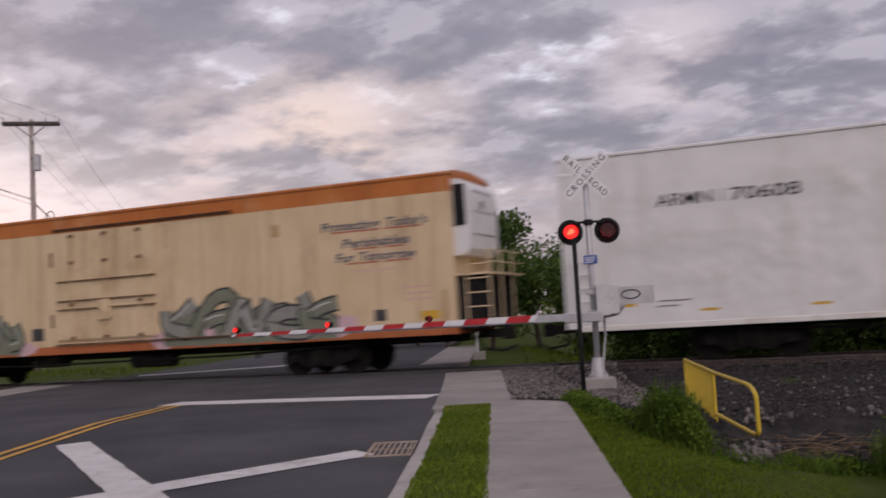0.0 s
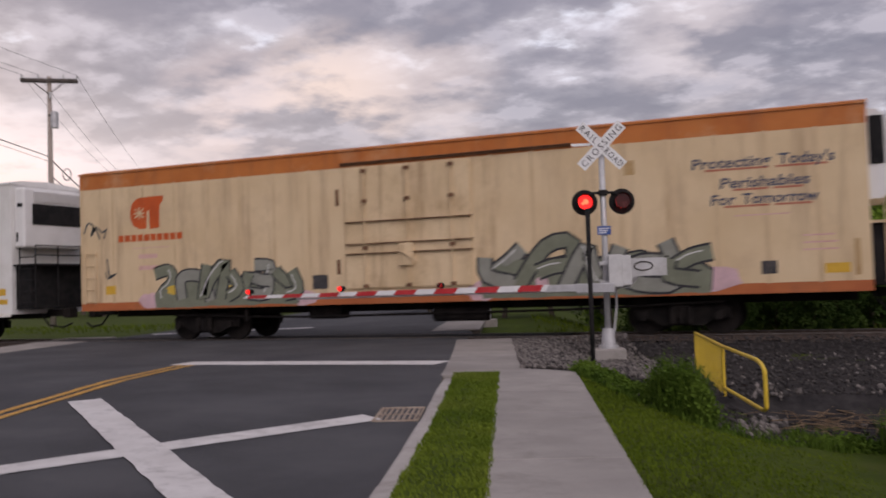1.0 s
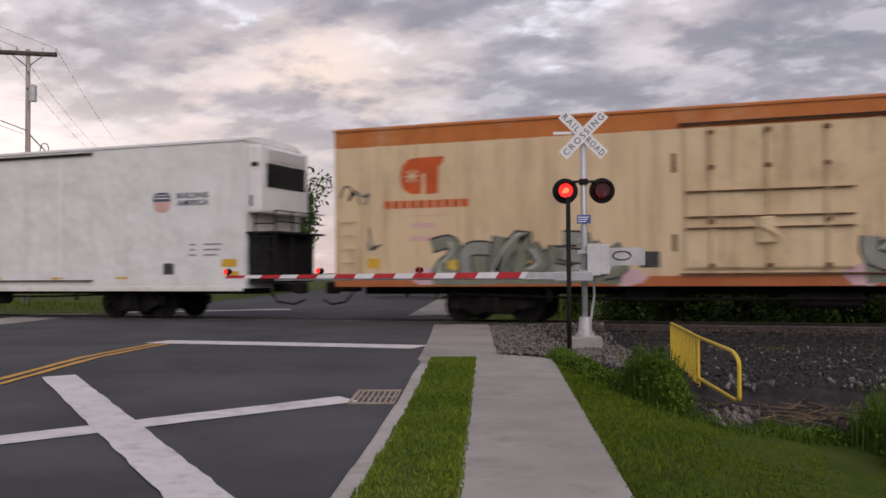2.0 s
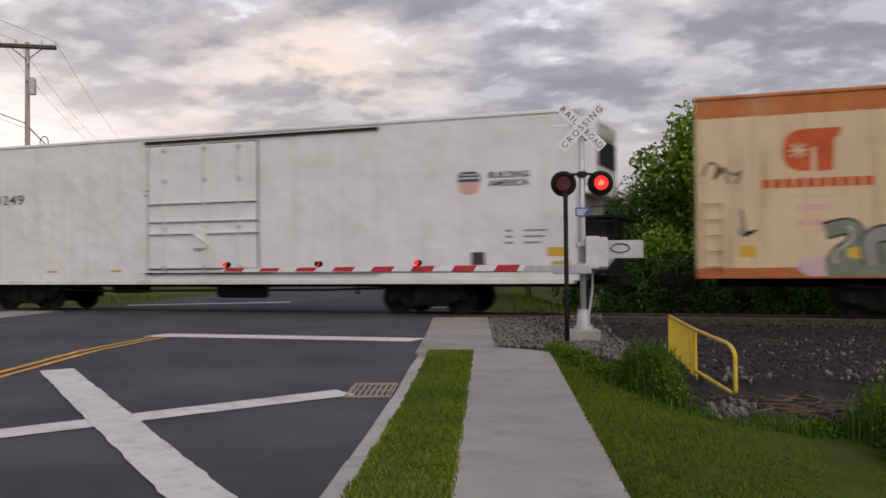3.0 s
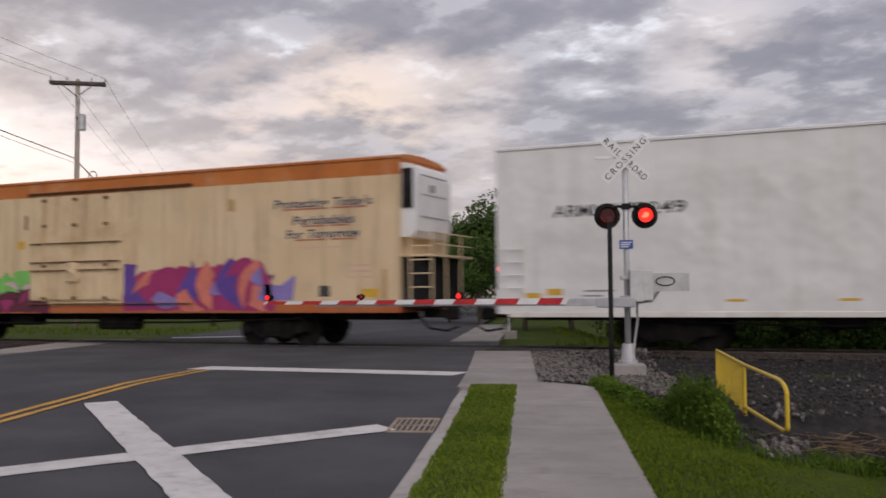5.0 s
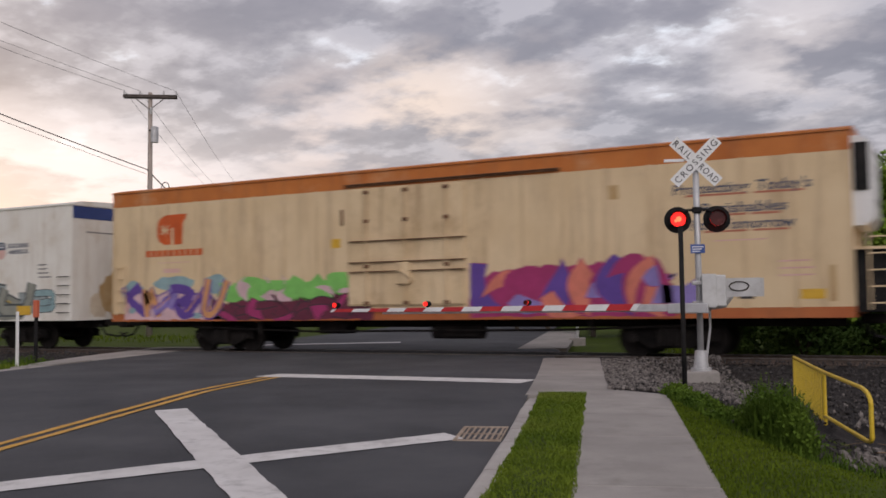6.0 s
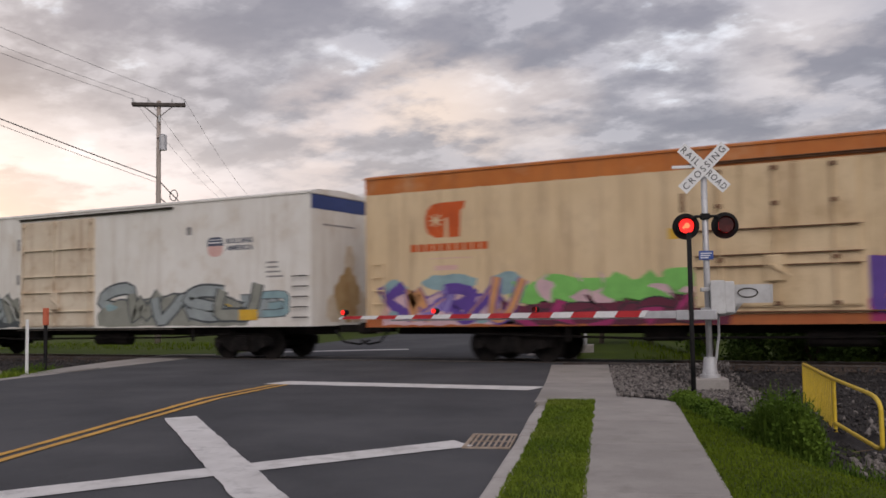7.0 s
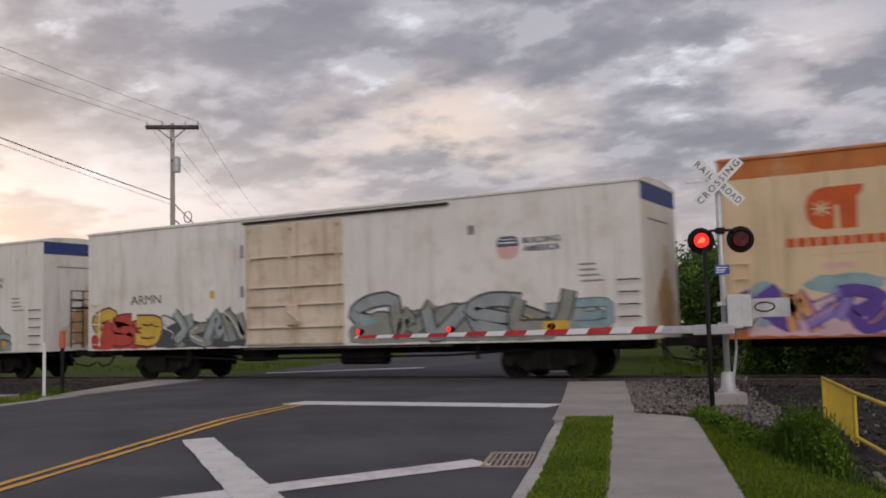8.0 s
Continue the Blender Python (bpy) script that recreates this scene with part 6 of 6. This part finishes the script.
def build_grass():
    rng = random.Random(4)
    spots = []
    for _ in range(30000):
        s = 4.5 + 10.35 * rng.random() ** 0.8
        n = rng.uniform(-1.0 + kerb_bow(s), -0.23) + 0.03 * noise.noise((s * 2.5, 0, 8))
        p = road_point(s, n)
        spots.append((p.x, p.y, grade(s) - 0.005, 1.0))
    blades("verge_grass", spots, 0.045, 0.006, M_GRASS, "short mown green grass of the verge", 1)
    spots = []
    for _ in range(90000):
        s, n = 4.0 + 11.2 * rng.random() ** 0.75, 0.93 + 7.5 * rng.random() ** 1.2
        p = road_point(s, n)
        if p.y > lawn_edge(p.x) + 0.12 * noise.noise((s * 2, n * 2, 4)):
            continue
        spots.append((p.x, p.y, ground_z(p.x, p.y) - 0.01, 1.0))
    blades("lawn_grass", spots, 0.034, 0.006, M_LAWN_GRASS, "mown green lawn sloping from the walk", 2)
    spots = []
    for _ in range(9000):
        x, y = rng.uniform(-45, 20), rng.uniform(5.5, 16)
        s, n = road_coords(x, y)
        if -14.5 < n < 0.8 or (x < -15 and y < 10):
            continue
        spots.append((x, y, ground_z(x, y) - 0.02, 0.6))
    blades("far_grass", spots, 0.35, 0.02, M_LAWN_GRASS, "long grass behind the railway", 3)
    spots = []
    for _ in range(5000):
        s, n = rng.uniform(17, 25), rng.uniform(-18.5, -13.7)
        p = road_point(s, n)
        if p.y > -3.0:
            continue
        spots.append((p.x, p.y, ground_z(p.x, p.y) - 0.01, 1.0))
    blades("corner_grass", spots, 0.16, 0.01, M_GRASS, "rough grass at the far corner", 5)


build_grass()


def weed(name, c, r, h, n, seed, label):
    rng = random.Random(seed)
    bm = bmesh.new()
    for _ in range(n // 9):
        a, q = rng.uniform(0, 6.28), r * math.sqrt(rng.random())
        x, y = c[0] + q * math.cos(a), c[1] + q * math.sin(a)
        z0 = ground_z(x, y)
        hh = h * rng.uniform(0.5, 1.1) * (1.1 - 0.5 * q / r)
        top = Vector((x + rng.uniform(-0.1, 0.1), y + rng.uniform(-0.1, 0.1), z0 + hh))
        tube(bm, (x, y, z0 - 0.02), top, 0.006, 0.003, seg=4, cap=False)
        for k in range(9):
            p = Vector((x, y, z0)).lerp(top, rng.uniform(0.15, 1.0))
            leafy(bm, p, 0.05, 1, 0.03, rng)
    return tagged(part(name, bm, M_WEED), label, "weeds", "weeds on the bank")


for i, (x, y, r, h) in enumerate(((-3.6, -8.55, 0.18, 0.2), (-3.35, -8.9, 0.18, 0.17), (-3.1, -9.3, 0.18, 0.15), (-2.8, -9.8, 0.16, 0.14), (-2.5, -10.4, 0.16, 0.16), (-2.1, -10.95, 0.17, 0.42), (-1.9, -11.2, 0.22, 0.72), (-1.68, -11.4, 0.22, 0.78), (-1.5, -11.6, 0.18, 0.55), (0.15, -10.2, 0.3, 0.2), (0.85, -10.3, 0.4, 0.7), (1.05, -9.8, 0.5, 0.95), (1.15, -11.2, 0.45, 0.9), (1.6, -10.4, 0.6, 1.05), (1.3, -12.0, 0.4, 0.7), (-22.3, -4.6, 0.7, 0.4))):
    weed("weed_clump", (x, y), r, h, int(1000 + 900 * r), 60 + i, "leafy green weeds growing on the bank")


def build_gravel():
    """Loose stones of the track bed between walk and railing."""
    rng = random.Random(9)
    bm = bmesh.new()
    bmesh.ops.create_icosphere(bm, subdivisions=1, radius=1.0)
    base_v = [v.co.copy() for v in bm.verts]
    base_f = [[v.index for v in f.verts] for f in bm.faces]
    bm.free()
    lists = ([], [])
    def put(x, y, z, s):
        verts, faces = lists
        i = len(verts)
        rot = Euler((rng.uniform(0, 6), rng.uniform(0, 6), rng.uniform(0, 6))).to_matrix()
        sc = Vector((rng.uniform(0.7, 1.3), rng.uniform(0.6, 1.1), rng.uniform(0.4, 0.8))) * s
        for v in base_v:
            k = rng.uniform(0.8, 1.15)
            q = rot @ Vector((v.x * sc.x * k, v.y * sc.y * k, v.z * sc.z * k))
            verts.append((x + q.x, y + q.y, z + q.z))
        faces.extend([[i + j for j in f] for f in base_f])
    def bed(x, y):
        s, n = road_coords(x, y)
        return max(ground_z(x, y), grade(s) - 0.012 - 0.33 * step(0.5, 2.2, n) if s > 13.8 else -9, -0.42 + 0.115 * (y + 3.6) if y > -3.6 else -9)
    def allowed(x, y):
        s, n = road_coords(x, y)
        return n > 0.10 - 0.012 * (s - 15.5) + 0.8 * step(15.45, 14.7, s) and not (n < 0.95 and s < 14.7) and y > lawn_edge(x) + 0.15
    for _ in range(20000):
        x, y = rng.uniform(-7.5, 8), rng.uniform(-12.5, -0.3)
        if allowed(x, y):
            put(x, y, bed(x, y) + 0.034, rng.choice((0.014, 0.018, 0.022, 0.028, 0.038)))
    dark, lists = lists, ([], [])
    for _ in range(7200):
        if rng.random() < 0.70:
            p = road_point(rng.uniform(14.6, 23.5), 0.02 + 2.7 * rng.random() ** 1.3)
            x, y = p.x, p.y
        else:
            x, y = rng.uniform(-6.0, 7), rng.uniform(-8.5, -2.2)
            if rng.random() < 0.6:
                continue
        if allowed(x, y):
            put(x, y, bed(x, y) + 0.035, rng.choice((0.014, 0.018, 0.024, 0.03, 0.045)))
    for cx, cy, sx, sy, n in ((-0.98, -10.6, 0.16, 0.5, 40), (-1.0, -8.4, 0.2, 0.5, 30), (0.75, -8.6, 0.25, 0.6, 22), (0.6, -7.0, 0.5, 0.5, 14)):
        for _ in range(n):
            x, y = rng.gauss(cx, sx), rng.gauss(cy, sy)
            put(x, y, bed(x, y) + 0.03, rng.uniform(0.035, 0.075))
    light, lists = lists, ([], [])
    for _ in range(2500):
        x, y = rng.uniform(-40, -23.6), rng.uniform(-3.4, -0.3)
        put(x, y, -0.42 + 0.115 * (y + 3.6) + 0.01, rng.choice((0.025, 0.035, 0.05)))
    for nm, (vv, ff), mt, lab in (("cinder_stones", dark, M_STONE, "dark cinders and stones on the track bed"), ("pale_stones", light, M_STONE_LIGHT, "pale grey crushed stones beside the walk"), ("far_stones", lists, M_STONE, "grey ballast stones across the road")):
        me = bpy.data.meshes.new(nm)
        me.from_pydata(vv, [], ff)
        me.materials.append(mt)
        tagged(new(nm, me), lab, "gravel", kind="stuff")
    # darker cinder bed under them
    rows = []
    for s in spaced(9, 26, 9, 26, 0.5, 1):
        r = []
        for k in range(18):
            n = -0.04 + 0.95 * step(15.45, 14.7, s) + 1.5 * step(14.6, 13.4, s) + k * 0.6
            p = road_point(s, n)
            r.append(Vector((p.x, p.y, max(ground_z(p.x, p.y), grade(s) - 0.012 - 0.33 * step(0.5, 2.2, n) if s > 13.8 else -9) + 0.004 + 0.012 * noise.noise((p.x * 3, p.y * 3, 0)) - 0.15 * step(0.05, -0.3, p.y - lawn_edge(p.x)))))
        rows.append(r)
    tagged(strip_mesh("cinder_bed", rows, M_GRAVEL), "dark cinder and gravel bank by the track", "gravel", kind="structure")


build_gravel()


def build_brush():
    """Cut dry branches lying on the bank."""
    rng = random.Random(12)
    b = bmesh.new()
    for _ in range(260):
        x, y = rng.gauss(-0.25, 0.5), rng.gauss(-7.8, 0.9)
        if x < -1.3:
            continue
        z = ground_z(x, y) + rng.uniform(0.03, 0.18)
        a, ln = rng.uniform(0, 6.28), rng.uniform(0.2, 0.8)
        p = Vector((x, y, z))
        q = p + Vector((math.cos(a) * ln, math.sin(a) * ln, rng.uniform(-0.06, 0.1)))
        tube(b, p, q, rng.uniform(0.005, 0.013), 0.003, seg=5)
    tagged(part("brush_pile", b, M_BRANCH), "dry brown branches lying on the bank", "branches", kind="stuff")
    spots = []
    for _ in range(3600):
        cx, cy, r, k = rng.choice(((-1.9, -11.2, 0.22, 0.8), (-1.65, -11.4, 0.22, 0.9), (-3.4, -8.9, 0.25, 0.2), (-2.8, -9.8, 0.2, 0.16), (0.85, -10.3, 0.5, 0.8), (-0.3, -10.4, 0.4, 0.25), (1.3, -10.3, 0.6, 1.0)))
        a, q = rng.uniform(0, 6.28), r * math.sqrt(rng.random())
        x, y = cx + q * math.cos(a), cy + q * math.sin(a)
        spots.append((x, y, ground_z(x, y) - 0.01, k))
    for _ in range(6500):
        x = rng.uniform(-3.6, 3.0)
        y = lawn_edge(x) + rng.uniform(-0.08, 0.45) + rng.random() ** 3 * 0.9
        spots.append((x, y, ground_z(x, y) - 0.01, rng.uniform(0.08, 0.2)))
    blades("tall_grass", spots, 0.62, 0.007, M_WEED, "tall wild grass among the weeds", 15, 0.45)


build_brush()


# ---- what moves ----
SWITCHES = (0.1, 0.72, 1.33, 1.95, 2.58, 3.12, 3.75, 4.35, 4.97, 5.57, 6.18, 6.78, 7.38, 7.95)


def motions():
    for ob, x in CARS:
        walk(ob, [(0.5 * k, pose(x + SPEED * 0.5 * k, 0, 0)) for k in range(17)])
    for ws in WHEELS:
        p = ws.location.copy()
        walk(ws, [(t / 15, pose(p.x, p.y, p.z, 0, math.degrees(SPEED * (t / 15) / 0.46), 0)) for t in range(121)])
    for side, lit in (("left", True), ("right", False)):
        rows, angle, on = [], 0.0 if lit else 180.0, lit
        rows.append((0.0, angle))
        for t in SWITCHES:
            if t - 0.067 > rows[-1][0]:
                rows.append((t - 0.067, angle))
            rows += [(t - 0.033, angle + 60), (t, angle + 120), (t + 0.033, angle + 180)]
            angle += 180
        rows.append((8.0, angle))
        rows = [(t, a) for t, a in rows if 0 <= t <= 8.0]
        for b in BULBS[side]:
            p = b.location.copy()
            walk(b, [(t, pose(p.x, p.y, p.z, 0, 0, a)) for t, a in rows])


motions()
